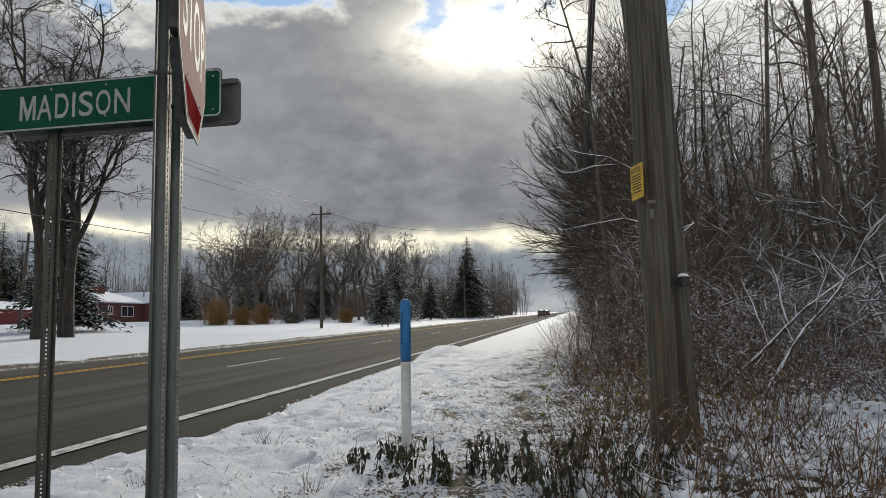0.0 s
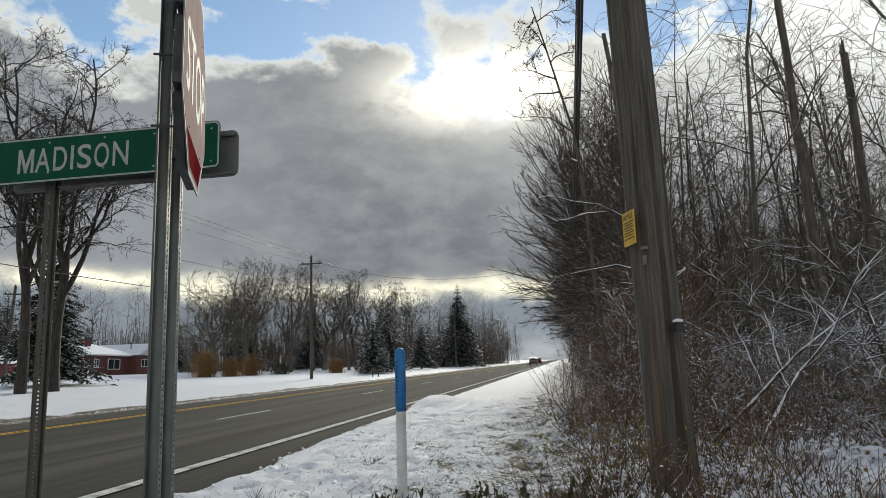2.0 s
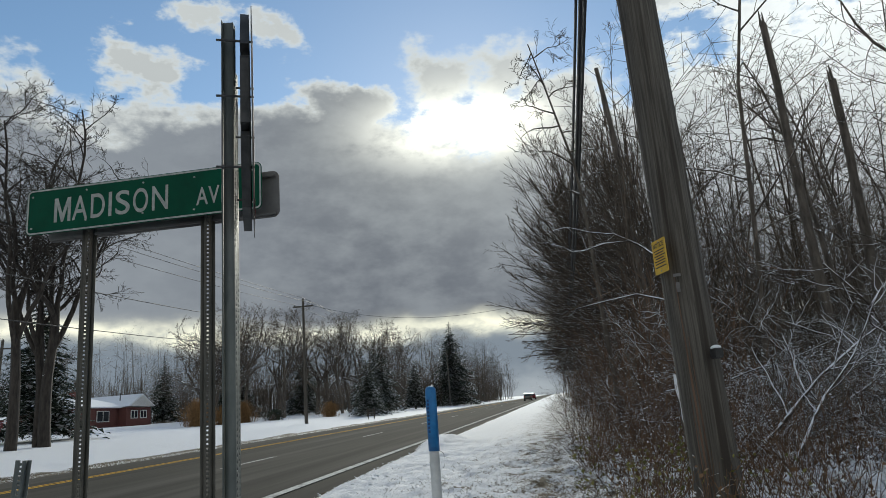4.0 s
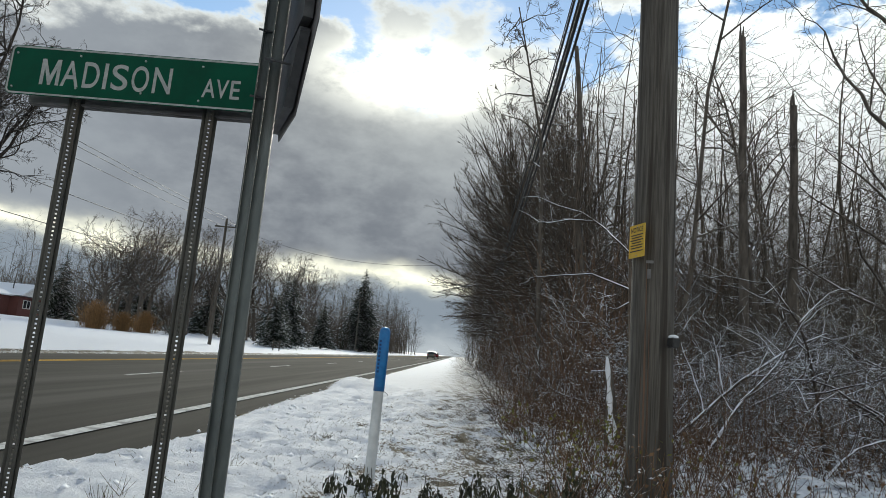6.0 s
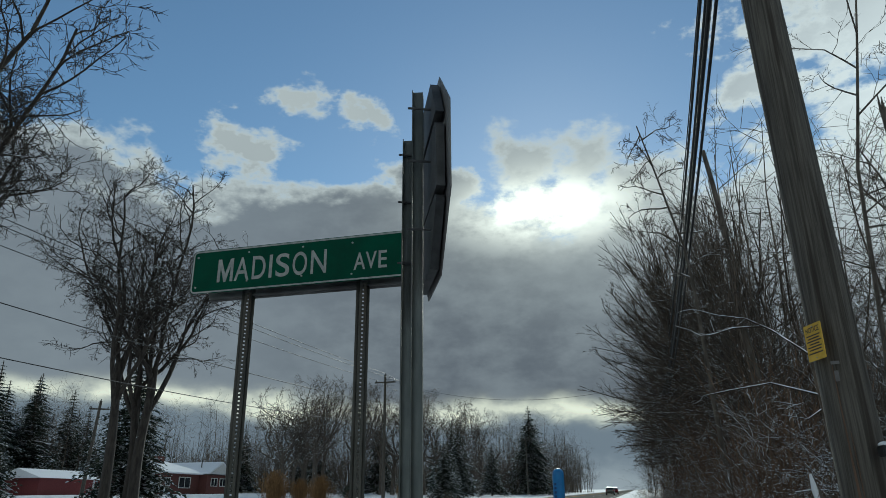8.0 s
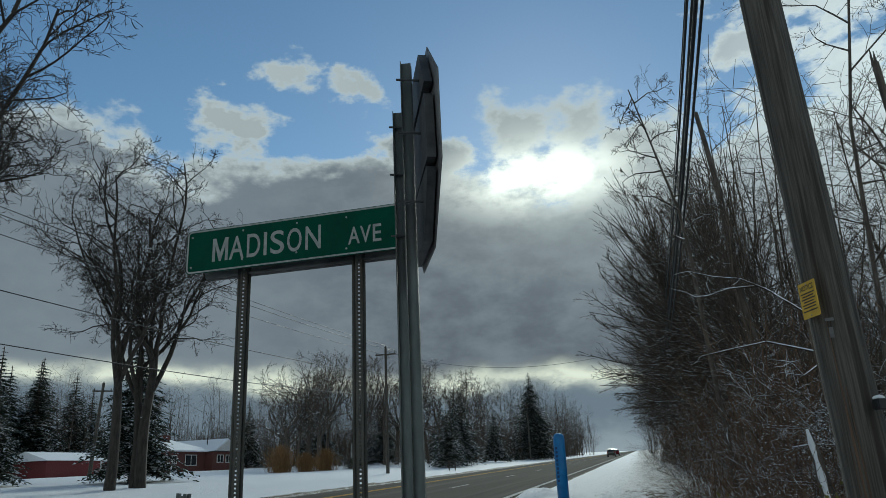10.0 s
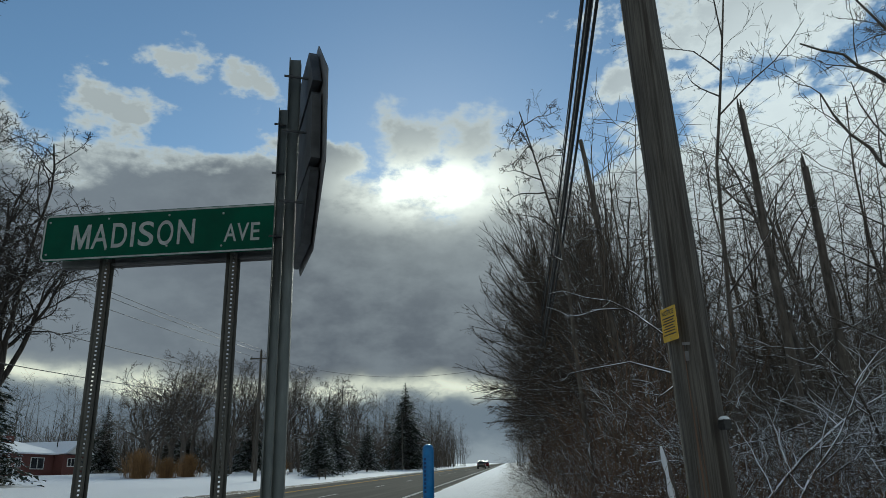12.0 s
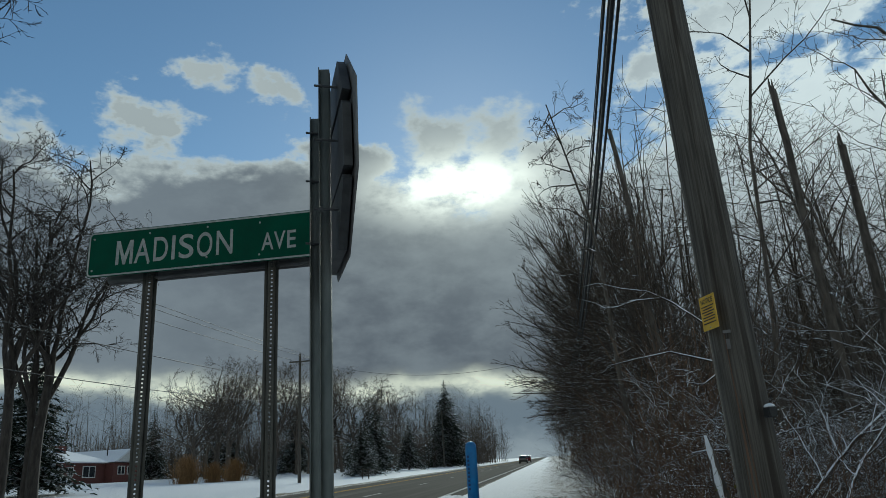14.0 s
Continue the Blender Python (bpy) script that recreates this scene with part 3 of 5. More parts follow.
def scaled_copy(ob, x, y, turn, size, tall=1.0):
    c = copy_thing(ob, at_ground(x, y, turn))
    c.scale = (size, size, size * tall)
    return c


# ---- the woods beside the road ----
rng = np.random.default_rng(11)
WOODS = "bare trees of the wood"
lab = "tall bare deciduous tree with snow-dusted branches"
forest = [bare_tree(s, dict(FOREST, height=h, radius=r), at_ground(x, y), lab, WOODS) for s, h, r, x, y in ((1, 12, 0.085, 2.4, 15.6), (2, 13, 0.11, 6.6, 15.2), (3, 11, 0.07, 1.6, 19.0), (4, 12, 0.10, 5.4, 18.5))]
for k, (x, y, s) in enumerate(((9.5, 17.5, 0.9), (0.4, 23.5, 0.85), (4.0, 23.0, 0.95), (7.4, 22.0, 1.05), (11.5, 21.0, 0.9), (2.2, 28.0, 1.0), (6.0, 28.5, 1.1), (10.0, 27.0, 0.95), (14.0, 25.0, 1.0), (0.6, 33.0, 0.95), (4.5, 34.0, 1.1),
                               (9.0, 34.0, 1.0), (13.5, 32.0, 1.1), (18.0, 30.0, 1.0), (0.9, 42.0, 1.0), (15.0, 17.5, 0.85), (17.0, 22.5, 0.95), (12.6, 14.0, 0.8))):
    scaled_copy(forest[k % 4], x, y, rng.uniform(0, 360), s)
# the dense, fine-twigged trees at the wood's edge
def edge_tree_lines(rng, h, reach, count, foot=0.27, lean=0.72):
    """Lines of a tree whose long flat sprays reach out over the road."""
    zs = np.linspace(-0.3, h * 0.62, 14)
    trunk = np.stack([rng.normal(0, 0.07, 14).cumsum() * 0.5, rng.normal(0, 0.07, 14).cumsum() * 0.5, zs], 1)
    lines = [(trunk, np.linspace(0.15, 0.05, 14), 0)]

    def spray(p, d, length, r, level, n, bend):
        P, R = [p], [r]
        for k in range(n):
            d = d + rng.normal(0, 0.09, 3) + np.array([0, 0, bend])
            d = d / np.linalg.norm(d)
            p = p + d * length / n
            P.append(p), R.append(max(r * (1 - 0.75 * (k + 1) / n), 0.004))
        P, R = np.array(P), np.array(R)
        lines.append((P, R, level))
        if level == 3:
            return
        for k in range((10, 6)[level - 1]):
            f = rng.uniform(0.12, 0.97) * n
            i = min(int(f), n - 1)
            q = P[i] + (P[i + 1] - P[i]) * (f - i)
            t = P[i + 1] - P[i]
            t = t / np.linalg.norm(t)
            a = rng.normal(0, 1, 3)
            a -= t * np.dot(a, t)
            a /= np.linalg.norm(a)
            g = radians(rng.uniform(18, 42))
            spray(q, t * math.cos(g) + a * math.sin(g), length * (0.42 if level == 1 else 0.5) * rng.uniform(0.6, 1.1) * (1.15 - 0.8 * f / n), max(R[i] * 0.6, 0.005), level + 1, (3, 2)[level - 1], 0.05)

    for k in range(count):
        g = (k + rng.uniform(0, 1)) / count
        i = min(int((foot + 0.32 * g) / 0.62 * 13), 13)
        az = math.pi + rng.normal(0, 0.8) if rng.uniform() < lean else rng.uniform(0, 6.283)
        el = radians(-5 + 86 * g ** 1.05 + rng.normal(0, 7))
        d = np.array([math.cos(az) * math.cos(el), math.sin(az) * math.cos(el), math.sin(el)])
        spray(trunk[i], d, reach * (0.92 + 0.72 * g) * rng.uniform(0.82, 1.08), 0.044 * (1.0 - 0.3 * g), 1, 7, 0.025)
    return lines


def edge_tree(seed, h, reach, count, m, lean=0.72):
    t = thing("tree", m, "dense fine-twigged bare tree reaching out towards the road", "tree", "trees at the edge of the wood")
    a, b = plant_arrays(edge_tree_lines(np.random.default_rng(seed), h, reach, count, lean=lean), 2)
    part_np("trunk", *a, BARK, t, smooth=True)
    part_np("crown", *b, TWIG, t)
    return t


edges = [edge_tree(21, 12.6, 3.3, 76, at_ground(-0.35, 27.5), 0.8), edge_tree(22, 11.2, 2.5, 54, at_ground(0.75, 23.4), 0.4)]
for k, (x, y, s) in enumerate(((0.9, 19.5, 0.72), (1.5, 26.0, 1.0), (0.35, 33.0, 0.95), (0.5, 39.0, 1.0), (0.4, 47.0, 1.0), (0.5, 58.0, 1.1), (0.5, 72.0, 1.1))):
    scaled_copy(edges[(k + 1) % 2], x, y, rng.uniform(-25, 25), s)


def vine_trunk():
    """A leaning trunk hung with a tangle of climbing stems."""
    t = thing("vine_covered_trunk", at_ground(0.3, 16.0), "leaning dark trunk wrapped in a tangle of bare vines", "tree")
    r = np.random.default_rng(35)
    u = np.linspace(0, 1, 12)
    P = np.stack([-0.42 * u ** 1.4 + r.normal(0, 0.03, 12), r.normal(0, 0.03, 12), -0.3 + 9.0 * u], 1)
    part_np("trunk", *tubes([(P, np.linspace(0.13, 0.05, 12))], 8), BARK, t, smooth=True)
    lines = []
    for _ in range(36):
        i0 = r.integers(0, 9)
        n = r.integers(3, 12 - i0)
        off = r.normal(0, 0.20, 3) * np.array([1, 1, 0.3])
        Q = P[i0:i0 + n] + off + np.cumsum(r.normal(0, 0.09, (n, 3)), 0)
        lines.append((Q, np.full(n, r.uniform(0.005, 0.014))))
        for _k in range(4):
            q = Q[r.integers(0, n)]
            e = q + r.normal(0, 0.30, 3)
            lines.append((np.array([q, (q + e) / 2 + r.normal(0, 0.07, 3), e]), np.array([0.006, 0.005, 0.003])))
    part_np("vines", *tubes(lines, 3), TWIG, t, "tangled brown vines")


vine_trunk()
bare_tree(27, dict(FOREST, height=9.2, radius=0.06, start=(0.62, 0.1, 0.2, 0.2), count=(14, 6, 4, 2), ratio=(0.2, 0.5, 0.5, 0.5), angle=(70, 50, 45, 40), lift=(0.0, -0.05, -0.02, 0, 0), wander=(0.05, 0.25, 0.25, 0.2, 0.2)), at_ground(-0.75, 14.6), "slender bare tree with a tangled drooping top", WOODS)
# far woods behind, both sides of the road
low = [plant_arrays(grow(np.random.default_rng(40 + k), LOW), 1) for k in range(4)]
low = [joined([merged(a, [(0, 0, 0, 0, 1, 1)])] + ([b] if b else [])) for a, b in low]


def woods(name, spots, label):
    sets = [merged(low[k], [p for i, p in enumerate(spots) if i % 4 == k]) for k in range(4)]
    return tagged(new(name, mesh_np(name, *joined(sets), FARBARK)), label, "woods", kind="stuff")


spots = [(rng.uniform(0.5, 4), 62 + k * 7, rise(62 + k * 7), rng.uniform(0, 6.28), 0.9, 0.85) for k in range(30)]
for _ in range(260):
    y = rng.uniform(24, 75)
    x = rng.uniform(1.0, 8 + y * 0.75)
    spots.append((x, y, ground_z(x, y) - 0.1, rng.uniform(0, 6.28), rng.uniform(0.7, 1.1), rng.uniform(0.6, 1.0)))
for _ in range(330):
    y = rng.uniform(38, 110)
    x = rng.uniform(2.0, 12 + y * 0.85)
    spots.append((x, y, ground_z(x, y) - 0.1, rng.uniform(0, 6.28), rng.uniform(0.8, 1.3), rng.uniform(0.55, 0.95)))
woods("wood_interior", spots, "deep bare winter wood of thin grey-brown trunks")
spots = []
for _ in range(350):
    y = rng.uniform(85, 330)
    x = -rng.uniform(74, 110) if y < 106 else -rng.uniform(46 + 10 * rng.uniform(0, 1), 95) if y < 190 else -rng.uniform(21, 70)
    spots.append((x, y, ground_z(x, y) - 0.1, rng.uniform(0, 6.28), rng.uniform(0.7, 1.1), rng.uniform(0.75, 1.1) if y < 190 else rng.uniform(0.9, 1.25)))
for _ in range(110):
    y = rng.uniform(40, 90)
    x = -rng.uniform(72, 120)
    spots.append((x, y, ground_z(x, y) - 0.1, rng.uniform(0, 6.28), rng.uniform(0.8, 1.2), rng.uniform(0.6, 0.8)))
for _ in range(130):
    y = rng.uniform(165, 330)
    x = -rng.uniform(20.5, 40)
    spots.append((x, y, ground_z(x, y) - 0.1, rng.uniform(0, 6.28), rng.uniform(0.9, 1.3), rng.uniform(0.85, 1.15)))
woods("far_woods", spots, "distant bare woods beyond the road")


def saplings(name, count, place, hmin, hmax, thick, label, lean=0.06, mat=FARBARK):
    """Thin upright stems, each with a few short forks."""
    out = []
    for _ in range(count):
        x, y = place()
        z, h = ground_z(x, y), rng.uniform(hmin, hmax)
        dx, w = rng.normal(0, lean) * h, rng.uniform(0.6, 1.5) * thick
        out.append((np.array([[x, y, z - 0.2], [x + dx * 0.3 + rng.normal(0, 0.12), y, z + h * 0.55], [x + dx, y, z + h]]), np.array([w, w * 0.7, w * 0.25])))
        for _k in range(3):
            q = rng.uniform(0.3, 0.85)
            sx = rng.choice([-1, 1]) * rng.uniform(0.08, 0.2) * h
            out.append((np.array([[x + dx * q * 0.7, y, z + h * q], [x + dx * q * 0.7 + sx, y, z + h * min(q + rng.uniform(0.03, 0.28), 1.05)]]), np.array([w * 0.55, w * 0.2])))
    tagged(new(name, mesh_np(name, *tubes(out, 3), mat)), label, "woods", kind="stuff")


def far_place():
    y = rng.uniform(60, 330)
    return (-rng.uniform(74, 110) if y < 106 else -rng.uniform(48, 90) if y < 150 else -rng.uniform(26, 75)), y


def wood_place():
    y = rng.uniform(17, 62)
    return rng.uniform(1.4, 7 + y * 0.72), y


def edge_place():
    y = 12.5 + 62 * rng.uniform(0, 1) ** 1.6
    return rng.uniform(-0.55, 1.6) + 0.25 * noise.noise((y * 0.6, 4.0, 0.0)), y


saplings("edge_brush", 1100, edge_place, 0.6, 4.0, 0.012, "red-brown brush along the edge of the wood", 0.22, TWIG_RED)
saplings("far_saplings", 5500, far_place, 3.0, 9.5, 0.06, "thicket of thin saplings in the far woods")
saplings("wood_saplings", 2700, wood_place, 1.5, 6.0, 0.02, "thin grey-brown saplings filling the wood")

# shrubs
SHR = "shrubs of the thicket"
shrubs = [bare_tree(60 + k, dict(SHRUB, height=h), at_ground(x, y), ("tangled red-brown bare shrub with specks of snow", "tangled grey-brown bare shrub with specks of snow")[k in (1, 2)], SHR, (TWIG_RED, GREYTWIG)[k in (1, 2)], (TWIG_RED, GREYTWIG)[k in (1, 2)], 1, "shrub", "twig_mass") for k, (h, x, y) in enumerate(((1.5, -0.55, 10.5), (2.1, 0.9, 10.2), (2.6, 3.2, 11.0), (0.9, 0.8, 8.3)))]
spots = [(-0.15, 12.4, .8), (0.0, 14.6, .9), (0.05, 17, .9), (0.1, 20, 1), (0.1, 23.5, 1), (-0.2, 27.5, 1.1), (-0.2, 32, 1.1), (-0.2, 37, 1.2), (-0.4, 43, 1.3), (-0.4, 50, 1.4), (-0.3, 58, 1.4), (-0.3, 68, 1.5)]
for _ in range(46):
    y = rng.uniform(8.2, 24)
    spots.append((rng.uniform(-0.3, 2 + y * 0.55), y, rng.uniform(0.7, 1.25) if y < 11.5 else rng.uniform(0.8, 1.8)))
for k, (x, y, s) in enumerate(spots):
    scaled_copy(shrubs[k % 4], x, y, rng.uniform(0, 360), s)

# ---- the utility pole with its cables ----
def utility_pole_near():
    p = thing("utility_pole", pose(-0.815, 5.70, ground_z(-0.83, 5.7) - 0.3), "thick weathered wooden utility pole with cracks", "utility pole")
    n, V, F = 28, [], []
    zs = list(np.linspace(0, 8.6, 40))
    for z in zs:
        r = 0.190 - 0.0035 * z + (0.02 * math.exp(-z * 2.2))
        for i in range(n):
            a = 2 * math.pi * i / n
            groove = -0.004 * max(0.0, noise.noise((math.cos(a) * 5, math.sin(a) * 5, z * 0.22))) - 0.004 * (noise.noise((math.cos(a) * 9, math.sin(a) * 9, z * 0.4)) > 0.33)
            rr = r * 0.97 + groove
            V.append((rr * math.cos(a) - 0.015 * z, rr * math.sin(a) + 0.01 * z, z))
    for k in range(len(zs) - 1):
        for i in range(n):
            j = (i + 1) % n
            F.append((k * n + i, k * n + j, (k + 1) * n + j, (k + 1) * n + i))
    part_np("shaft", V, F, POLEWOOD, p, smooth=True)
    # a long split where the outer wood has gone
    bm = bmesh.new()
    for a0, z0, z1, w in ((-122, 0.35, 2.25, 0.030), (-112, 0.3, 1.75, 0.022), (-131, 0.4, 1.3, 0.02)):
        ring = []
        for i in range(13):
            z = z0 + (z1 - z0) * i / 12
            ww = w * (0.35 + 0.65 * math.sin(math.pi * min(1.0, (i + 0.6) / 12.6))) * (0.8 + 0.4 * noise.noise((z * 4, a0, 0)))
            r = 0.190 - 0.0035 * z + 0.02 * math.exp(-z * 2.2)
            c = Vector((math.cos(radians(a0)), math.sin(radians(a0)), 0))
            s = Vector((-c.y, c.x, 0))
            o = c * (r * 0.985 + 0.002) + Vector((-0.015 * z, 0.01 * z, z))
            ring.append((bm.verts.new(o - s * ww - c * 0.02), bm.verts.new(o), bm.verts.new(o + s * ww - c * 0.02)))
        for i in range(12):
            for k in range(2):
                bm.faces.new((ring[i][k], ring[i][k + 1], ring[i + 1][k + 1], ring[i + 1][k]))
    part("split_wood", bm, POLESPLIT, p, "reddish split wood along the shaft")
    return p


utility_pole_near()


def text_mesh(body, height, width, mat, parent, x, y, z, turn=None, bold=0.0, depth=0.002, name="lettering"):
    """Raised letters that fill width x height, with their lower left corner at x, z on the plane y."""
    cu = bpy.data.curves.new(name, "FONT")
    cu.body, cu.size, cu.offset, cu.extrude = body, 1.0, bold, 0.0
    tmp = bpy.data.objects.new(name, cu)
    scene.collection.objects.link(tmp)
    bpy.context.view_layer.update()
    me = bpy.data.meshes.new_from_object(tmp.evaluated_get(bpy.context.evaluated_depsgraph_get()))
    bpy.data.objects.remove(tmp)
    co = np.empty(len(me.vertices) * 3)
    me.vertices.foreach_get("co", co)
    co = co.reshape(-1, 3)
    a, b = co.min(0), co.max(0)
    out = np.stack([x + (co[:, 0] - a[0]) / (b[0] - a[0]) * width, np.full(len(co), y), z + (co[:, 1] - a[1]) / (b[1] - a[1]) * height], 1)
    me.vertices.foreach_set("co", out.ravel())
    me.materials.clear()
    me.materials.append(mat)
    me.update()
    ob = new(name, me)
    ob.parent = parent
    return ob


def notice():
    m = pose(-1.028, 5.575, 2.245, 0, 0, -72)
    t = thing("notice_sign", m, "small yellow notice plate nailed to the pole", "sign")
    bm = rounded_plate(bmesh.new(), -0.115, 0.115, -0.14, 0.14, -0.006, 0.0, 0.008)
    part("plate", bm, YELLOW, t)
    text_mesh("NOTICE", 0.042, 0.18, BLACK, t, -0.09, -0.008, 0.075, bold=0.02)
    bm = bmesh.new()
    for k, (w, z) in enumerate(((0.12, 0.052), (0.10, 0.030), (0.125, 0.008), (0.09, -0.014), (0.12, -0.036), (0.11, -0.058), (0.125, -0.085))):
        box(bm, -w * 0.75, w * 0.75, -0.0085, -0.0065, z - 0.005, z + 0.004)
    part("print", bm, BLACK, t, "rows of small dark print")
    for z in (-0.122, 0.122):
        bm = bmesh.new()
        bmesh.ops.create_uvsphere(bm, u_segments=8, v_segments=5, radius=0.006, matrix=Matrix.Translation((0, -0.007, z)))
        part("nail", bm, BOLT, t)


notice()


def pole_bracket():
    t = thing("pole_step_bracket", pose(-0.735, 5.50, 1.44, 0, 0, 12), "small black box on the pole capped with snow", "bracket")
    bm = bmesh.new()
    box(bm, -0.035, 0.035, -0.07, 0.02, -0.06, 0.02, 0.008)
    part("body", bm, BLACK, t)
    bm = bmesh.new()
    bmesh.ops.create_icosphere(bm, subdivisions=2, radius=1.0)
    for v in bm.verts:
        v.co = Vector((v.co.x * 0.042, -0.025 + v.co.y * 0.048, 0.02 + max(v.co.z, -0.15) * 0.026))
    part("snow_cap", bm, SNOW, t, "little cap of snow", True)


pole_bracket()


def tag_plate():
    t = thing("pole_tag", pose(-0.93, 5.528, 2.07, 0, 0, -14), "small pale metal tag and paper scrap on the pole", "tag")
    bm = bmesh.new()
    box(bm, -0.03, 0.03, -0.006, 0.0, -0.012, 0.012, 0.002)
    part("plate", bm, ALU, t)
    bm = bmesh.new()
    box(bm, -0.018, 0.012, -0.006, 0.0, -0.14, -0.06, 0.002)
    part("paper_scrap", bm, ALU, t)


tag_plate()


def cable(name, pts, r, label):
    V, F = tubes([(np.array(pts, float), np.full(len(pts), r))], 6)
    return tagged(new(name, mesh_np(name, V, F, CABLE, True)), label, "cable", "overhead cables")


def sag(a, b, drop, n=24):
    a, b = np.array(a, float), np.array(b, float)
    return [a + (b - a) * u - np.array([0, 0, 4 * drop * u * (1 - u)]) for u in np.linspace(0, 1, n)]


for dx, z, r, drop in ((-0.24, 7.75, 0.021, 2.2), (-0.22, 7.5, 0.026, 2.35), (-0.20, 7.3, 0.022, 2.2), (-0.27, 7.05, 0.030, 2.35), (-0.25, 6.75, 0.022, 2.3), (-0.23, 7.9, 0.010, 2.0)):
    cable("overhead_cable", sag((-0.80 + dx, 5.75, z), (-0.8 + dx, 56.0, z + 0.75), drop), r, "thick black overhead telephone cable hung along the road")
    cable("overhead_cable", sag((-0.80 + dx, 5.75, z), (-0.9 + dx, -44.0, z - 0.75), drop), r, "thick black overhead telephone cable hung along the road")


# ---- the street sign ----
def u_post(name, length, m, mat, label, group, deep=0.034):
    """A perforated steel U-channel post; its open side faces -y."""
    t = thing(name, m, label, "sign post", group)
    V, F = [], []

    def slab(x0, x1, y0, y1, z0, z1):
        i = len(V)
        V.extend([(x0, y0, z0), (x1, y0, z0), (x1, y1, z0), (x0, y1, z0), (x0, y0, z1), (x1, y0, z1), (x1, y1, z1), (x0, y1, z1)])
        F.extend([(i, i + 3, i + 2, i + 1), (i + 4, i + 5, i + 6, i + 7), (i, i + 1, i + 5, i + 4), (i + 1, i + 2, i + 6, i + 5), (i + 2, i + 3, i + 7, i + 6), (i + 3, i, i + 4, i + 7)])
    th = 0.004
    slab(-0.043, -0.022, deep, deep + th, 0, length)
    slab(0.022, 0.043, deep, deep + th, 0, length)
    slab(-0.022, -0.022 + th, 0.0, deep + th, 0, length)
    slab(0.022 - th, 0.022, 0.0, deep + th, 0, length)
    slab(-0.018, -0.0055, 0.0, th, 0, length)
    slab(0.0055, 0.018, 0.0, th, 0, length)
    z = 0.0
    while z < length - 0.02:
        slab(-0.0055, 0.0055, 0.0, th, z, z + 0.0154)
        z += 0.0254
    part_np("channel", V, F, mat, t)
    return t


gz = ground_z(-4.83, 3.7) - 0.35
for x in (-4.832, -4.022):
    u_post("sign_post", 2.70 - gz, pose(x, 3.672, gz, 0, 0, 24), GREENPOST, "perforated dull steel U-channel post in the snow", "posts of the street sign")


def street_sign():
    t = thing("street_sign", pose(-5.24, 3.62, 2.42), "green street name sign with white lettering on two posts", "street sign")
    w, h = 1.597, 0.304
    part("panel", rounded_plate(bmesh.new(), 0, w, 0, h, 0.0, 0.004, 0.035), SIGNGREEN, t)
    part("border", ring_plate(bmesh.new(), 0.004, w - 0.004, 0.004, h - 0.004, -0.0015, 0.033, 0.011), SIGNWHITE, t, "thin white border")
    for ch, a, b in (("M", 0, 0.116), ("A", 0.126, 0.234), ("D", 0.256, 0.352), ("I", 0.378, 0.400), ("S", 0.426, 0.524), ("O", 0.546, 0.648), ("N", 0.675, 0.783)):
        if ch == "M":
            w0, h0, q = b - a, 0.160, 0.021
            bm = bmesh.new()
            bm.faces.new([bm.verts.new((0.197 + u, -0.0015, 0.069 + v)) for u, v in ((0, 0), (q, 0), (q, h0 * 0.66), (w0 / 2 - q * 0.36, 0.0), (w0 / 2 + q * 0.36, 0.0), (w0 - q, h0 * 0.66), (w0 - q, 0), (w0, 0), (w0, h0), (w0 - q * 1.15, h0), (w0 / 2, h0 * 0.36), (q * 1.15, h0), (0, h0))])
            part("letter", bm, SIGNWHITE, t)
            continue
        text_mesh(ch, 0.160, b - a, SIGNWHITE, t, 0.197 + a, -0.0015, 0.069, bold=0.008, name="letter")
    for ch, a, b in (("A", 0, 0.078), ("V", 0.080, 0.154), ("E", 0.166, 0.222)):
        text_mesh(ch, 0.115, b - a, SIGNWHITE, t, 1.168 + a, -0.0015, 0.069, bold=0.010, name="letter")
    for x in (0.04, 0.42, 0.81, 1.155, 1.54):
        for z in (0.045, 0.255) if x in (0.04, 1.54, 1.155) else (0.262, 0.062):
            bm = bmesh.new()
            bmesh.ops.create_cone(bm, cap_ends=True, segments=10, radius1=0.007, radius2=0.005, depth=0.006, matrix=Matrix.Translation((x, -0.003, z)) @ Matrix.Rotation(radians(90), 4, "X"))
            part("bolt", bm, BOLT, t)
    return t


street_sign()
t = thing("street_sign", pose(-5.165, 3.735, 2.392), "back of a second street sign, bare grey aluminium", "street sign")
part("panel", rounded_plate(bmesh.new(), 0, 1.59, 0, 0.304, 0.0, 0.004, 0.045), ALU, t)
bm = bmesh.new()
box(bm, 0.02, 1.57, -0.022, 0.0, 0.012, 0.03, 0.003)
box(bm, 0.02, 1.57, -0.022, 0.0, 0.262, 0.28, 0.003)
part("stiffener", bm, ALU, t)


# ---- the stop sign, seen almost edge on ----
STOP_C, STOP_D = Vector((-3.345, 2.62)), Vector((-0.392, 0.92))
STOP_TURN = math.degrees(math.atan2(STOP_D.y, STOP_D.x)) - 90.0
for px, py, top in ((-3.276, 2.450, 2.93), (-3.452, 2.857, 2.91)):
    gz = ground_z(px, py) - 0.35
    u_post("stop_sign_post", top - gz, pose(px, py, gz, 0, 0, STOP_TURN + 78), GALV, "galvanised steel U-channel post carrying the stop sign", "posts of the stop sign", 0.044)


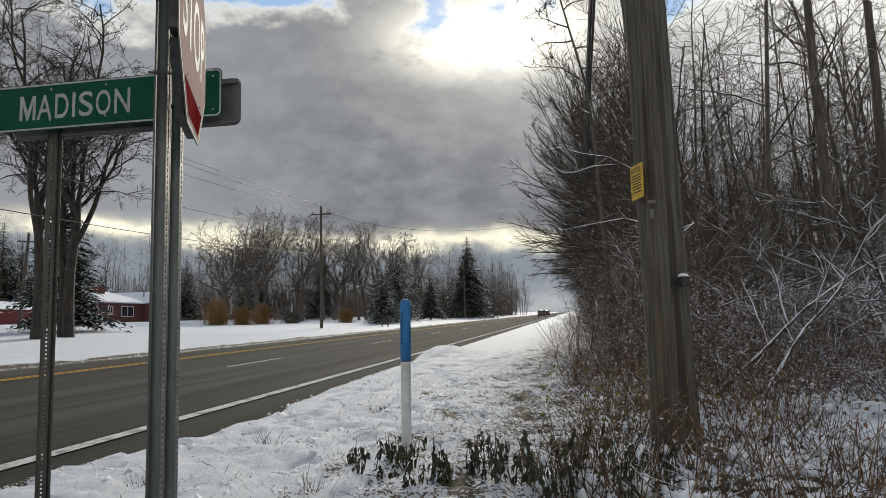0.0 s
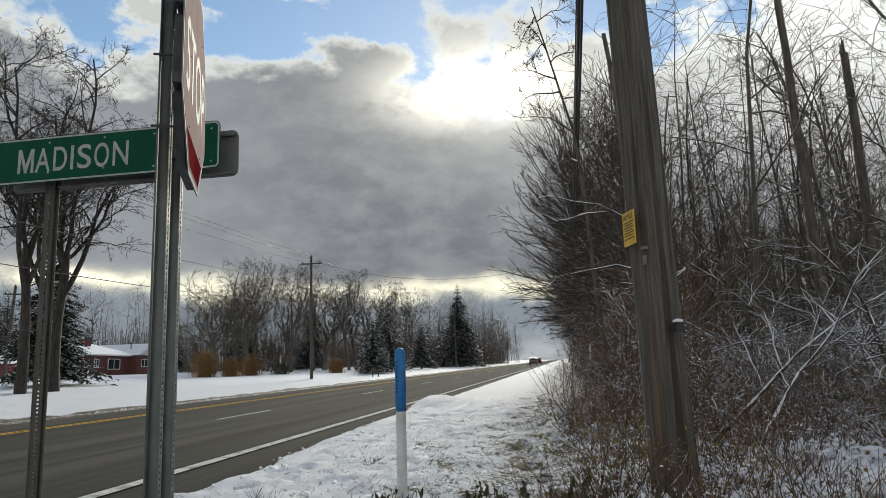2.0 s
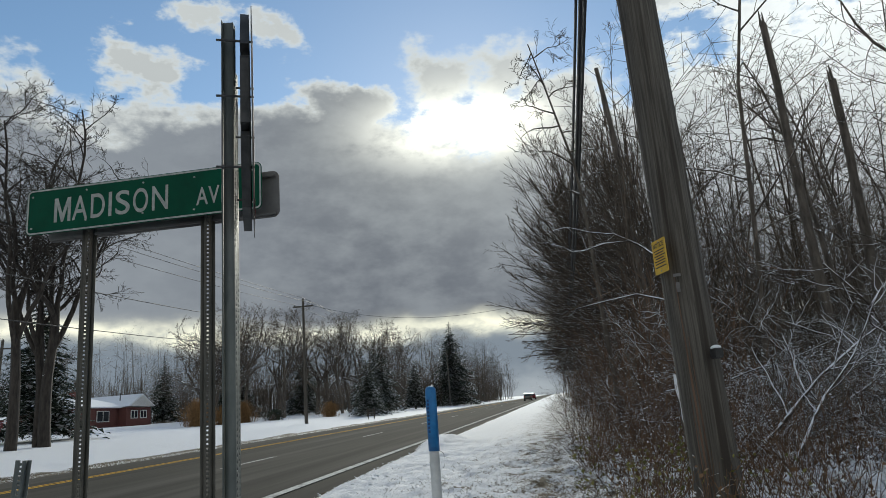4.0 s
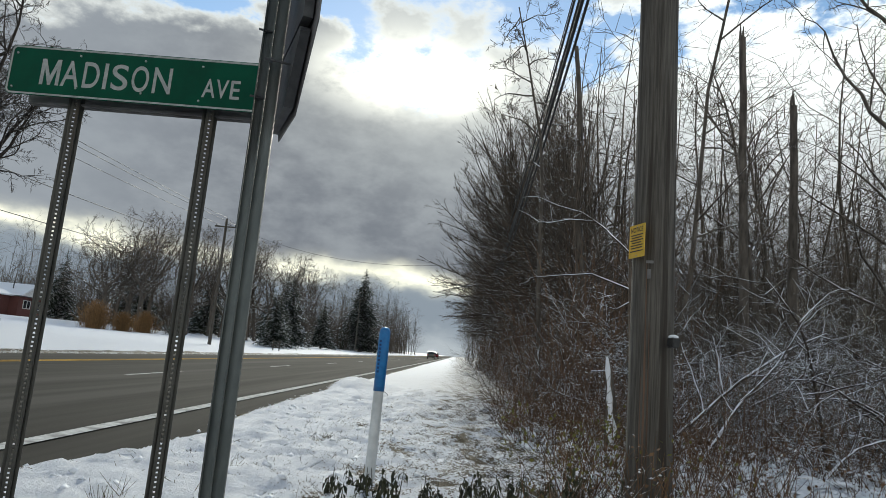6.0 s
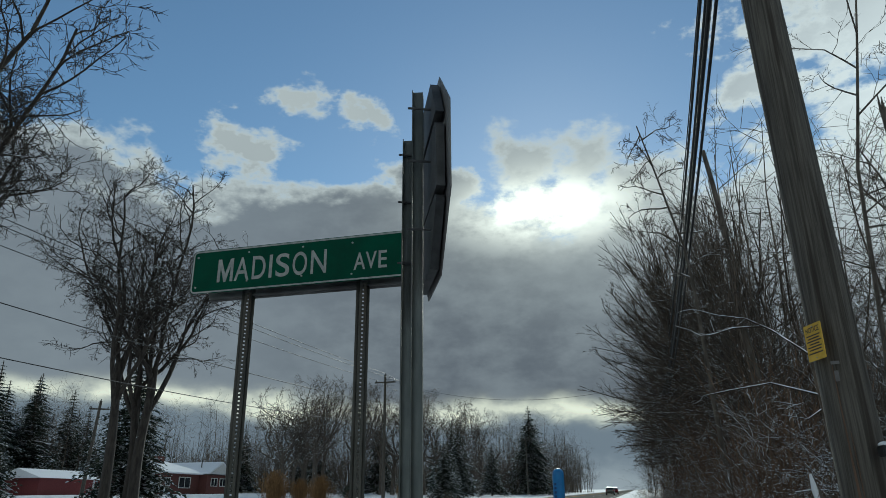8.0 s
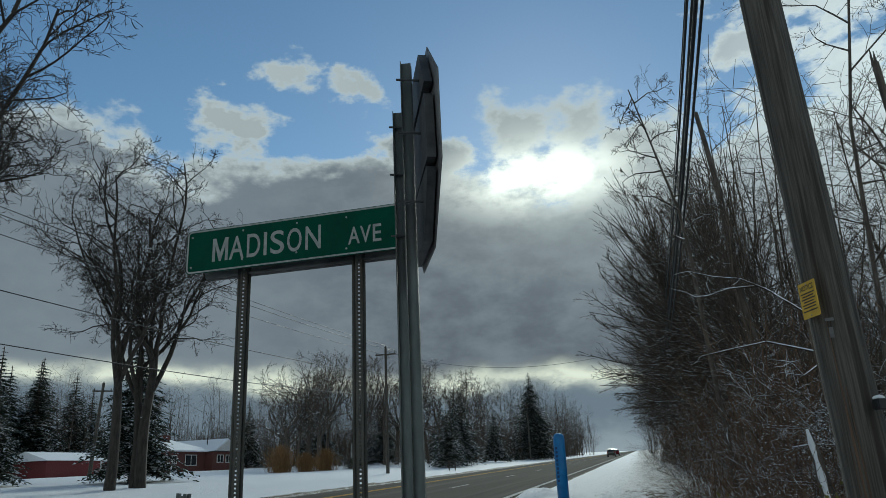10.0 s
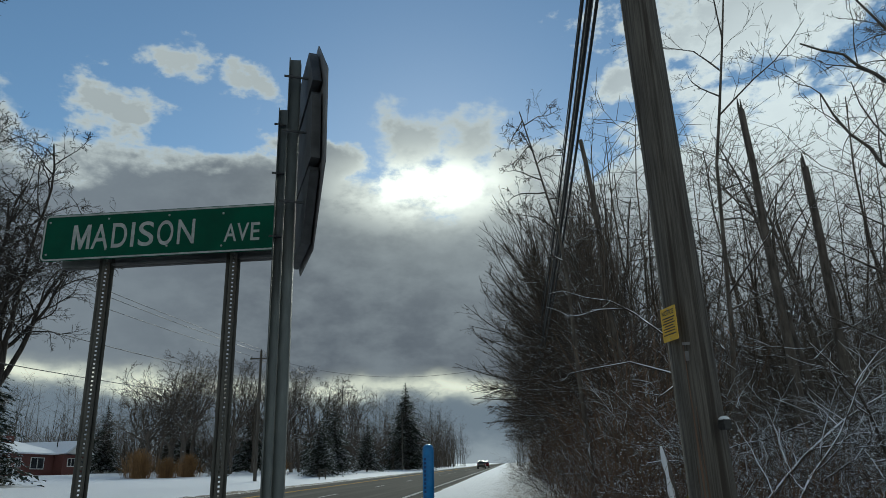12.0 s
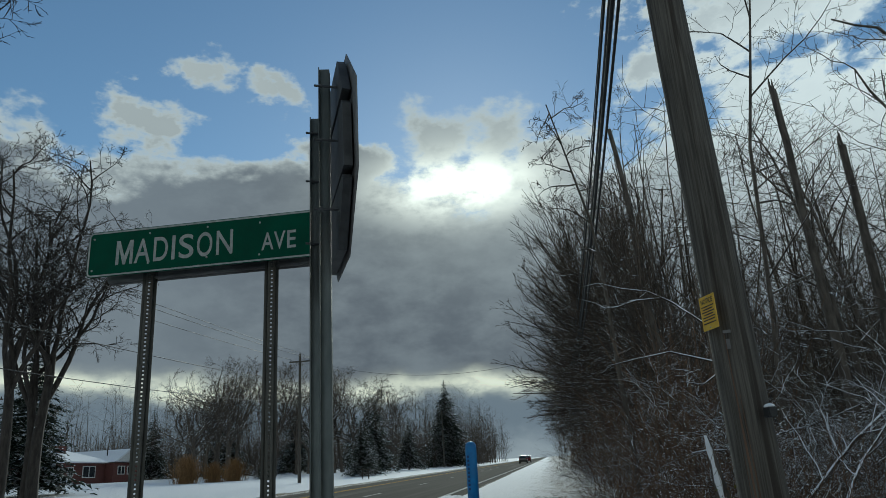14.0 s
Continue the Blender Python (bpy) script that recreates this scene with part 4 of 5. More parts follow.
def stop_sign():
    nrm = Vector((STOP_D.y, -STOP_D.x))
    o = STOP_C + nrm * 0.075
    t = thing("stop_sign", pose(o.x, o.y, 2.52, 0, 0, STOP_TURN + 90), "red octagonal stop sign seen edge on, sky glare painted into its face", "stop sign")
    R = 0.5 / math.cos(radians(22.5))

    def octagon(bm, rad, y, flip=False):
        vs = [bm.verts.new((rad * math.cos(radians(22.5 + 45 * i)), y, rad * math.sin(radians(22.5 + 45 * i)))) for i in range(8)]
        return vs
    bm = bmesh.new()
    a, b = octagon(bm, R, 0.0), octagon(bm, R, 0.004)
    bm.faces.new(list(a)), bm.faces.new(list(reversed(b)))
    for i in range(8):
        j = (i + 1) % 8
        bm.faces.new((a[j], a[i], b[i], b[j]))
    part("panel", bm, ALU, t)
    bm = bmesh.new()
    bm.faces.new(octagon(bm, R * 0.998, -0.0012))
    part("white_face", bm, SIGNWHITE, t)
    # red sheeting with the sky's glare put into its pink colour
    bm = bmesh.new()
    bm.faces.new(octagon(bm, R * 0.955, -0.0024))
    part("red_face", bm, STOPGLARE, t, "red sheeting painted pink for sky glare")
    # the sign's own red, where the painted glare ends
    bm = bmesh.new()
    bm.faces.new([bm.verts.new((x, -0.0034, z)) for x, z in ((-0.18, -0.46), (0.18, -0.46), (0.32, -0.325), (-0.32, -0.325))])
    part("red_patch", bm, STOPRED, t, "lower strip left red, without the painted glare")
    text_mesh("STOP", 0.333, 0.80, SIGNWHITE, t, -0.40, -0.0036, -0.166, bold=0.012)
    # backing plates in three tiers, cut like the octagon's corners
    for z0, z1, wa, wb, z in ((-0.47, -0.19, 0.20, 0.40, -0.30), (-0.17, 0.16, 0.42, 0.40, 0.03), (0.20, 0.44, 0.40, 0.26, 0.30)):
        bm = bmesh.new()
        ring = [(-wa, z0), (wa, z0), (wb, z1 - 0.03), (wb - 0.03, z1), (0.03 - wb, z1), (-wb, z1 - 0.03)]
        fr, bk = [bm.verts.new((x, 0.012, zz)) for x, zz in ring], [bm.verts.new((x, 0.050, zz)) for x, zz in ring]
        bm.faces.new(fr), bm.faces.new(list(reversed(bk)))
        for k in range(6):
            bm.faces.new((fr[(k + 1) % 6], fr[k], bk[k], bk[(k + 1) % 6]))
        part("brace", bm, DARKSTEEL, t)
        for x in (-0.235, 0.235):
            bm = bmesh.new()
            bmesh.ops.create_cone(bm, cap_ends=True, segments=8, radius1=0.0055, radius2=0.0055, depth=0.16, matrix=Matrix.Translation((x, 0.075, z)) @ Matrix.Rotation(radians(90), 4, "X"))
            bmesh.ops.create_cone(bm, cap_ends=True, segments=6, radius1=0.011, radius2=0.011, depth=0.012, matrix=Matrix.Translation((x, 0.125, z)) @ Matrix.Rotation(radians(90), 4, "X"))
            part("bolt", bm, DARKSTEEL, t)


stop_sign()
u_post("stub_post", 1.40, pose(-5.17, 3.45, -0.36, 0, 4.5, 20), GALV, "short leaning galvanised U-channel post", "")


# ---- the blue and white marker post ----
def marker_post():
    t = thing("marker_post", pose(-3.13, 6.19, ground_z(-3.13, 6.19) - 0.05, 0, 0.3, 0), "white plastic marker post with a blue domed top", "marker post")
    zt = 1.375 - (ground_z(-3.13, 6.19) - 0.05)

    def tube(prof, mat, name, label=""):
        n, V, F = 24, [], []
        for r, z in prof:
            V += [(r * math.cos(2 * math.pi * i / n), r * math.sin(2 * math.pi * i / n), z) for i in range(n)]
        for k in range(len(prof) - 1):
            F += [(k * n + i, k * n + (i + 1) % n, (k + 1) * n + (i + 1) % n, (k + 1) * n + i) for i in range(n)]
        return part_np(name, V, F, mat, t, label, True)
    zm = zt - 0.575
    tube([(0.047, 0), (0.046, zm * 0.5), (0.045, zm)], WHITEPL, "pipe", "white plastic pipe")
    tube([(0.046, zm - 0.002), (0.050, zm), (0.050, zm + 0.3), (0.0505, zt - 0.055), (0.047, zt - 0.03), (0.036, zt - 0.012), (0.018, zt - 0.003), (0.001, zt)], BLUE, "cap", "blue domed sleeve")
    bm = bmesh.new()
    for k in range(9):
        z = zt - 0.13 - k * 0.034
        a = radians(-118)
        c, s = Vector((math.cos(a), math.sin(a), 0)), Vector((-math.sin(a), math.cos(a), 0))
        vs = [bm.verts.new(c * 0.0515 + s * u + Vector((0, 0, z + v))) for u, v in ((-0.011, -0.012), (0.011, -0.012), (0.011, 0.008), (-0.011, 0.008))]
        bm.faces.new(vs)
    part("print", bm, material("dark_blue_print", (0.004, 0.03, 0.12), (0.006, 0.045, 0.16), 10, 0.5, 0, 0), t, "dark print running down the sleeve")
    P = np.array([(0.05, -0.02, zm + 0.0), (0.085, -0.03, zm - 0.02), (0.10, -0.03, zm - 0.08), (0.085, -0.03, zm - 0.14), (0.075, -0.03, zm - 0.15)])
    part_np("wire", *tubes([(P, np.full(5, 0.0018))], 4), BLACK, t, "thin loose wire")


marker_post()


# ---- weeds, grass, fallen branches ----
def stems_arrays(rng, spots, hmin, hmax, r, lean=0.25, twigs=3):
    lines = []
    for x, y in spots:
        z = ground_z(x, y) - 0.03
        h = rng.uniform(hmin, hmax)
        a = rng.uniform(0, 6.28)
        ln = lean * rng.uniform(0.2, 1.3)
        top = np.array([math.cos(a) * ln * h, math.sin(a) * ln * h, h])
        p0 = np.array([x, y, z])
        mid = p0 + top * 0.5 + rng.normal(0, 0.03 * h, 3)
        P = np.array([p0, mid, p0 + top])
        lines.append((P, np.array([r, r * 0.8, r * 0.4]) * rng.uniform(0.7, 1.3)))
        for _ in range(rng.integers(0, twigs + 1)):
            u = rng.uniform(0.3, 0.9)
            q = p0 + (mid - p0) * min(1, u * 2) + (p0 + top - mid) * max(0, u * 2 - 1)
            e = q + rng.normal(0, 0.13, 3) * h + np.array([0, 0, 0.12 * h])
            lines.append((np.array([q, (q + e) / 2 + rng.normal(0, 0.01, 3), e]), np.array([r * 0.6, r * 0.5, r * 0.3])))
    return tubes(lines, 3)


def scatter(rng, n, x0, x1, y0, y1, keep):
    out = []
    while len(out) < n:
        x, y = rng.uniform(x0, x1), rng.uniform(y0, y1)
        if keep(x, y):
            out.append((x, y))
    return out


def in_thicket(x, y):
    edge = -1.6 + 0.35 * noise.noise((y * 0.8, 0.5, 0)) - 0.3 * math.exp(-((y - 4.2) / 1.2) ** 2)
    return x > edge and (x + 0.83) ** 2 + (y - 5.7) ** 2 > 0.06 and noise.noise((x * 0.9, y * 0.9, 7)) > (0.3 if x > 0.6 and y < 7.8 else -0.25)


s = scatter(rng, 4000, -2.3, 7.5, 3.0, 13.0, in_thicket)
tagged(new("dry_weeds", mesh_np("dry_weeds", *stems_arrays(rng, s, 0.12, 0.62, 0.0042, 0.75), WEED)), "tangle of dry brown weed stems in the snow", "weeds", kind="stuff")
s = scatter(rng, 1500, -1.9, 9, 6.5, 16.0, in_thicket)
tagged(new("tall_weeds", mesh_np("tall_weeds", *stems_arrays(rng, s, 0.5, 1.4, 0.005, 0.6, 5), TWIG_RED)), "tall red-brown dead stems", "weeds", kind="stuff")
s = scatter(rng, 900, -1.6, 7, 4.0, 10.5, in_thicket)
tagged(new("snowy_litter", mesh_np("snowy_litter", *stems_arrays(rng, s, 0.1, 0.35, 0.006, 2.2, 2), SNOWY)), "fallen twigs with snow lying on them", "twigs", kind="stuff")
s = scatter(rng, 1400, -5.2, -1.6, 3.2, 13.0, lambda x, y: noise.noise((x * 1.3, y * 1.3, 3)) > 0.02 and rng.uniform() < 0.25 + 0.25 * (x + 5.2))
tagged(new("verge_grass", mesh_np("verge_grass", *stems_arrays(rng, s, 0.02, 0.08, 0.0025, 1.2, 1), DULLGRASS)), "thin straw grass poking through the snow", "grass", kind="stuff")
s = scatter(rng, 4200, -4.9, -1.5, 3.0, 15.0, lambda x, y: noise.noise((x * 3.4 + y, y * 3.0, 44.0)) > -0.02 and rng.uniform() < 0.12 + 0.3 * (x + 4.9))
tagged(new("trodden_grass", mesh_np("trodden_grass", *stems_arrays(rng, s, 0.015, 0.05, 0.003, 1.6, 1), DULLGRASS)), "short dull grass in dents of the trodden snow", "grass", kind="stuff")
s = []
for cx, cy in ((-4.35, 5.9), (-4.6, 4.4), (-3.3, 4.3), (-1.2, 4.6), (-1.05, 5.1), (-3.9, 8.1)):
    s += [(cx + rng.normal(0, 0.06), cy + rng.normal(0, 0.06)) for _ in range(22)]
tagged(new("grass_tufts", mesh_np("grass_tufts", *stems_arrays(rng, s, 0.06, 0.2, 0.002, 0.9, 0), DULLGRASS)), "tufts of straw-coloured grass in the snow", "grass", kind="stuff")


def leaf_cloud(rng, spots, size):
    V, F = [], []
    for p in spots:
        d, w = rng.normal(0, 1, 3), rng.normal(0, 1, 3)
        d /= np.linalg.norm(d)
        w -= d * np.dot(d, w)
        w /= np.linalg.norm(w)
        L, W = size * rng.uniform(0.6, 1.3), size * 0.33
        i = len(V)
        V += [p, p + d * L * 0.5 + w * W, p + d * L, p + d * L * 0.5 - w * W]
        F.append((i, i + 1, i + 2, i + 3))
    return np.array(V), np.array(F)


pts = []
for x, y in scatter(rng, 420, -1.9, -0.2, 5.0, 8.5, lambda x, y: noise.noise((x * 1.2, y * 1.2, 12)) > -0.05):
    pts.append(np.array([x, y, ground_z(x, y) + rng.uniform(0.1, 0.6)]))
tagged(new("yellow_green_leaves", mesh_np("yellow_green_leaves", *leaf_cloud(rng, pts, 0.045), GREENWEED)), "sparse yellow-green leaves on low brambles", "leaves", kind="stuff")
pts = []
for x, y in scatter(rng, 3200, -2.0, 7, 3.5, 12.0, in_thicket):
    pts.append(np.array([x, y, ground_z(x, y) + rng.uniform(0.02, 0.7)]))
tagged(new("dead_leaves", mesh_np("dead_leaves", *leaf_cloud(rng, pts, 0.038), WEED)), "curled dead brown leaves caught in the weeds", "leaves", kind="stuff")


def clump_arrays(rng, spots):
    V, F = [], []
    for x, y, z, s in spots:
        i = len(V)
        n = 6
        for k in range(n):
            a = 6.283 * k / n + rng.uniform(-0.3, 0.3)
            r = s * rng.uniform(0.7, 1.3)
            V.append((x + r * math.cos(a), y + r * math.sin(a), z - s * 0.25))
        V += [(x + rng.normal(0, s * 0.2), y + rng.normal(0, s * 0.2), z + s * rng.uniform(0.35, 0.7)), (x, y, z - s * 0.5)]
        for k in range(n):
            F += [(i + k, i + (k + 1) % n, i + n), (i + (k + 1) % n, i + k, i + n + 1)]
    return np.array(V), np.array(F)


s = [(x, y, ground_z(x, y) + rng.uniform(0.0, 0.05), abs(rng.normal(0, 0.045)) + 0.015) for x, y in scatter(rng, 3200, -2.2, 7, 3.0, 11.5, in_thicket)]
s += [(x, y, ground_z(x, y) + rng.uniform(0.0, 0.06), abs(rng.normal(0, 0.05)) + 0.02) for x, y in scatter(rng, 1500, 0.2, 5, 3.5, 8.5, lambda x, y: True)]
s += [(x, y, ground_z(x, y) + rng.uniform(0.05, 0.45), rng.uniform(0.008, 0.018)) for x, y in scatter(rng, 1300, -1.8, 8, 4.0, 12.5, in_thicket)]
s += [(x, y, ground_z(x, y) + rng.uniform(0.0, 0.30), rng.uniform(0.010, 0.03)) for x, y in scatter(rng, 1800, 0.0, 7.5, 5.0, 11.0, lambda x, y: noise.noise((x * 1.7, y * 1.7, 60)) > -0.05)]
s += [(x, y, ground_z(x, y) - 0.01, rng.uniform(0.02, 0.06)) for x, y in scatter(rng, 450, -5.3, -2.2, 3.0, 12.0, lambda x, y: noise.noise((x * 1.5, y * 1.5, 70)) > 0.0)]
s += [(snow_edge(y) + rng.normal(0.05, 0.08), y, rise(y) - 0.01, rng.uniform(0.012, 0.04)) for y in rng.uniform(3.0, 26.0, 500)]
s += [(x, y, ground_z(x, y) + rng.uniform(0.2, 1.5), rng.uniform(0.007, 0.019)) for x, y in scatter(rng, 3000, -0.9, 8, 7.6, 12.5, lambda x, y: x > -0.5 or y > 9)]
tagged(new("snow_clumps", mesh_np("snow_clumps", *clump_arrays(rng, s), SNOW, True)), "small clumps of snow caught among the weeds", "snow", kind="stuff")


def strip_arrays(rng, spots):
    """Long low lumps of snow, as they lie on bent grass."""
    V, F = [], []
    for x, y, z, s in spots:
        i, n, a = len(V), 8, rng.normal(0, 0.5)
        ln, wd = s * rng.uniform(1.5, 3.4), s * rng.uniform(0.45, 0.8)
        for ring, (k, up) in enumerate(((1.0, -0.2), (0.8, 0.25), (0.35, 0.42))):
            for j in range(n):
                b = 6.283 * j / n
                q = k * rng.uniform(0.8, 1.2)
                u, w = ln * q * math.cos(b), wd * q * math.sin(b)
                V.append((x + u * math.cos(a) - w * math.sin(a), y + u * math.sin(a) + w * math.cos(a), z + s * (up + rng.normal(0, 0.06)) + 0.12 * u * math.sin(a * 3)))
        for r in range(2):
            for j in range(n):
                F.append((i + r * n + j, i + r * n + (j + 1) % n, i + (r + 1) * n + (j + 1) % n, i + (r + 1) * n + j))
        for j in (0, 2, 4):
            F.append((i + 2 * n + j, i + 2 * n + j + 1, i + 2 * n + (j + 2) % n, i + 2 * n + (j + 3 if j < 4 else j + 3) % n))
    return np.array(V), np.array(F)


s = [(x, y, ground_z(x, y) + rng.uniform(0.0, 0.09), rng.uniform(0.018, 0.05)) for x, y in scatter(rng, 2800, -0.6, 7.5, 3.6, 10.5, lambda x, y: noise.noise((x * 1.1, y * 1.6, 60)) > (-0.25 if x > 0.8 and y < 8 else 0.1) and (x + 0.8) ** 2 + (y - 5.7) ** 2 > 0.12)]
tagged(new("snow_strips", mesh_np("snow_strips", *strip_arrays(rng, s), SNOW, True)), "strips of snow lying on bent brown grass", "snow", kind="stuff")


def frosted_weed(seed, m, h):
    """A blackened stalk hung with limp dark leaves."""
    r = np.random.default_rng(seed)
    t = thing("frosted_weed", m, "frost-killed weed with limp dark leaves beside the marker", "weed", "frosted weeds on the verge")
    n = r.integers(3, 6)
    for _ in range(n):
        lines, V, F = [], [], []
        a, l = r.uniform(0, 6.28), r.uniform(0.05, 0.4)
        hh = h * r.uniform(0.6, 1.1)
        p0 = np.array([r.normal(0, 0.04), r.normal(0, 0.04), -0.05])
        p1 = p0 + np.array([math.cos(a) * l * hh, math.sin(a) * l * hh, hh])
        lines.append((np.array([p0, (p0 + p1) / 2 + r.normal(0, 0.015, 3), p1]), np.array([0.005, 0.004, 0.002])))
        for k in range(10):
            u = r.uniform(0.2, 1.0)
            q = p0 + (p1 - p0) * u
            b = r.uniform(0, 6.28)
            o = np.array([math.cos(b), math.sin(b), 0])
            s = np.array([-math.sin(b), math.cos(b), 0])
            L, W = r.uniform(0.045, 0.10), r.uniform(0.008, 0.016)
            i = len(V)
            c = [q, q + o * L * 0.35 - np.array([0, 0, L * 0.25]), q + o * L * 0.45 - np.array([0, 0, L * 0.95])]
            V += [c[0], c[1] + s * W, c[1] - np.array([0, 0, 0.008]), c[1] - s * W, c[2]]
            F += [(i, i + 1, i + 4, i + 2), (i, i + 2, i + 4, i + 3)]
        stalk = part_np("stalk", *tubes(lines, 4), DARKLEAF, t)
        part_np("foliage", V, F, DARKLEAF, stalk)
    return t


for k, (x, y, h) in enumerate(((-3.05, 5.35, 0.26), (-3.3, 5.2, 0.22), (-2.85, 5.0, 0.28), (-2.55, 4.9, 0.24), (-2.3, 4.75, 0.36), (-2.12, 4.9, 0.33), (-2.0, 4.6, 0.38), (-1.85, 4.75, 0.42), (-2.45, 4.55, 0.2), (-1.7, 4.4, 0.4), (-1.62, 4.9, 0.45), (-3.2, 5.75, 0.2), (-2.7, 4.4, 0.2), (-1.45, 4.6, 0.42), (-1.95, 5.2, 0.36), (-1.5, 5.3, 0.4), (-1.75, 5.6, 0.3), (-2.2, 5.3, 0.25), (-3.0, 5.9, 0.18), (-1.3, 4.2, 0.4), (-3.35, 5.5, 0.18), (-2.95, 5.15, 0.2), (-3.15, 5.0, 0.24), (-2.6, 4.65, 0.3), (-2.15, 4.5, 0.34), (-1.8, 4.25, 0.36), (-1.6, 4.65, 0.4), (-2.9, 4.75, 0.16), (-1.2, 4.75, 0.42), (-1.05, 4.4, 0.36))):
    frosted_weed(300 + k, at_ground(x, y), h)


def fallen_branch(seed, p, d, length, r, mat, label):
    st = dict(levels=3, height=length, radius=r, segs=(8, 5, 2), taper=(0.25, 0.35, 0.5), wander=(0.13, 0.18, 0.22), lift=(-0.04, -0.03, -0.03), count=(8, 4), start=(0.2, 0.2), angle=(48, 45, 40), ratio=(0.42, 0.45, 0.5), shape=(0.3, 0.3, 0.3), rratio=(0.55, 0.6, 0.6), rmin=0.0045)
    lines = grow(np.random.default_rng(seed), st)
    t = thing("snowy_branch", look(p, Vector(p) + Vector(d)) @ pose(0, 0, 0, 180, 0, 0), label, "branch", "snow-laden branches")
    a, b = plant_arrays(lines, 1)
    part_np("limb", *a, mat, t, smooth=True)
    part_np("twig_mass", *b, mat, t)
    return t


for k, (p, d, l, r) in enumerate((((0.6, 8.2, 0.5), (0.45, 0.1, 0.75), 2.6, 0.028), ((0.3, 9.0, 0.4), (0.55, -0.1, 0.6), 2.8, 0.03), ((2.4, 9.2, 0.3), (-0.4, -0.2, 0.9), 3.0, 0.03), ((3.4, 8.6, 0.2), (-0.55, 0.1, 0.6), 2.4, 0.03),
                                  ((4.8, 10.0, 0.3), (-0.7, 0.0, 0.55), 3.2, 0.035), ((1.6, 7.6, 0.2), (0.7, 0.2, 0.55), 2.0, 0.022), ((-0.7, 12.0, 0.2), (-0.75, -0.1, 0.35), 1.3, 0.02), ((3.0, 12.5, 1.0), (0.8, -0.2, 0.6), 3.2, 0.03), ((5.5, 12.5, 1.0), (-0.8, -0.2, 0.7), 3.4, 0.03))):
    fallen_branch(400 + k, p, d, l, r, SNOWY, "bent bare branch laden with snow")
bases = []
for k in range(44):
    y = rng.uniform(7.2, 14.0)
    x = rng.uniform(-0.5 if y > 8.5 else 0.3, 1.5 + 0.55 * y)
    side = rng.choice([-1, 1])
    p, d = Vector((x, y, ground_z(x, y) + rng.uniform(0.05, 1.5))), Vector((side * rng.uniform(0.4, 0.9), rng.uniform(-0.4, 0.3), rng.uniform(0.1, 0.8)))
    if k < 8:
        bases.append(fallen_branch(430 + k, p, d, rng.uniform(1.2, 2.4), rng.uniform(0.010, 0.018), SNOWY, "crooked bare branch laden with snow"))
    else:
        copy_thing(bases[k % 8], look(p, p + d) @ pose(0, 0, 0, 180, 0, rng.uniform(0, 360)))

# a broken snag pair and the big limbs overhead
def snag(seed, x, y, h, r, lean):
    t = thing("snag", at_ground(x, y), "dead broken-topped tree trunk in the wood", "tree", "broken snags")
    rg = np.random.default_rng(seed)
    zs = np.linspace(-0.3, h, 14)
    P = np.stack([lean * zs + rg.normal(0, 0.03, 14).cumsum() * 0.5, rg.normal(0, 0.03, 14).cumsum() * 0.5, zs], 1)
    lines = [(P, np.linspace(r, r * 0.62, 14))]
    for k in range(3):
        e = P[-1] + np.array([rg.normal(0, r * 0.4), rg.normal(0, r * 0.4), rg.uniform(0.15, 0.45)])
        lines.append((np.array([P[-1] + (e - P[-1]) * np.array([1, 1, -0.2]), e]), np.array([r * 0.3, 0.01])))
    part_np("trunk", *tubes(lines, 9), BARK, t, smooth=True)


snag(1, 3.85, 15.5, 9.0, 0.12, -0.03)
snag(2, 5.0, 15.8, 7.6, 0.13, 0.0)
snag(3, 6.5, 12.5, 5.7, 0.15, 0.0)
snag(4, 7.0, 12.9, 5.3, 0.09, 0.03)


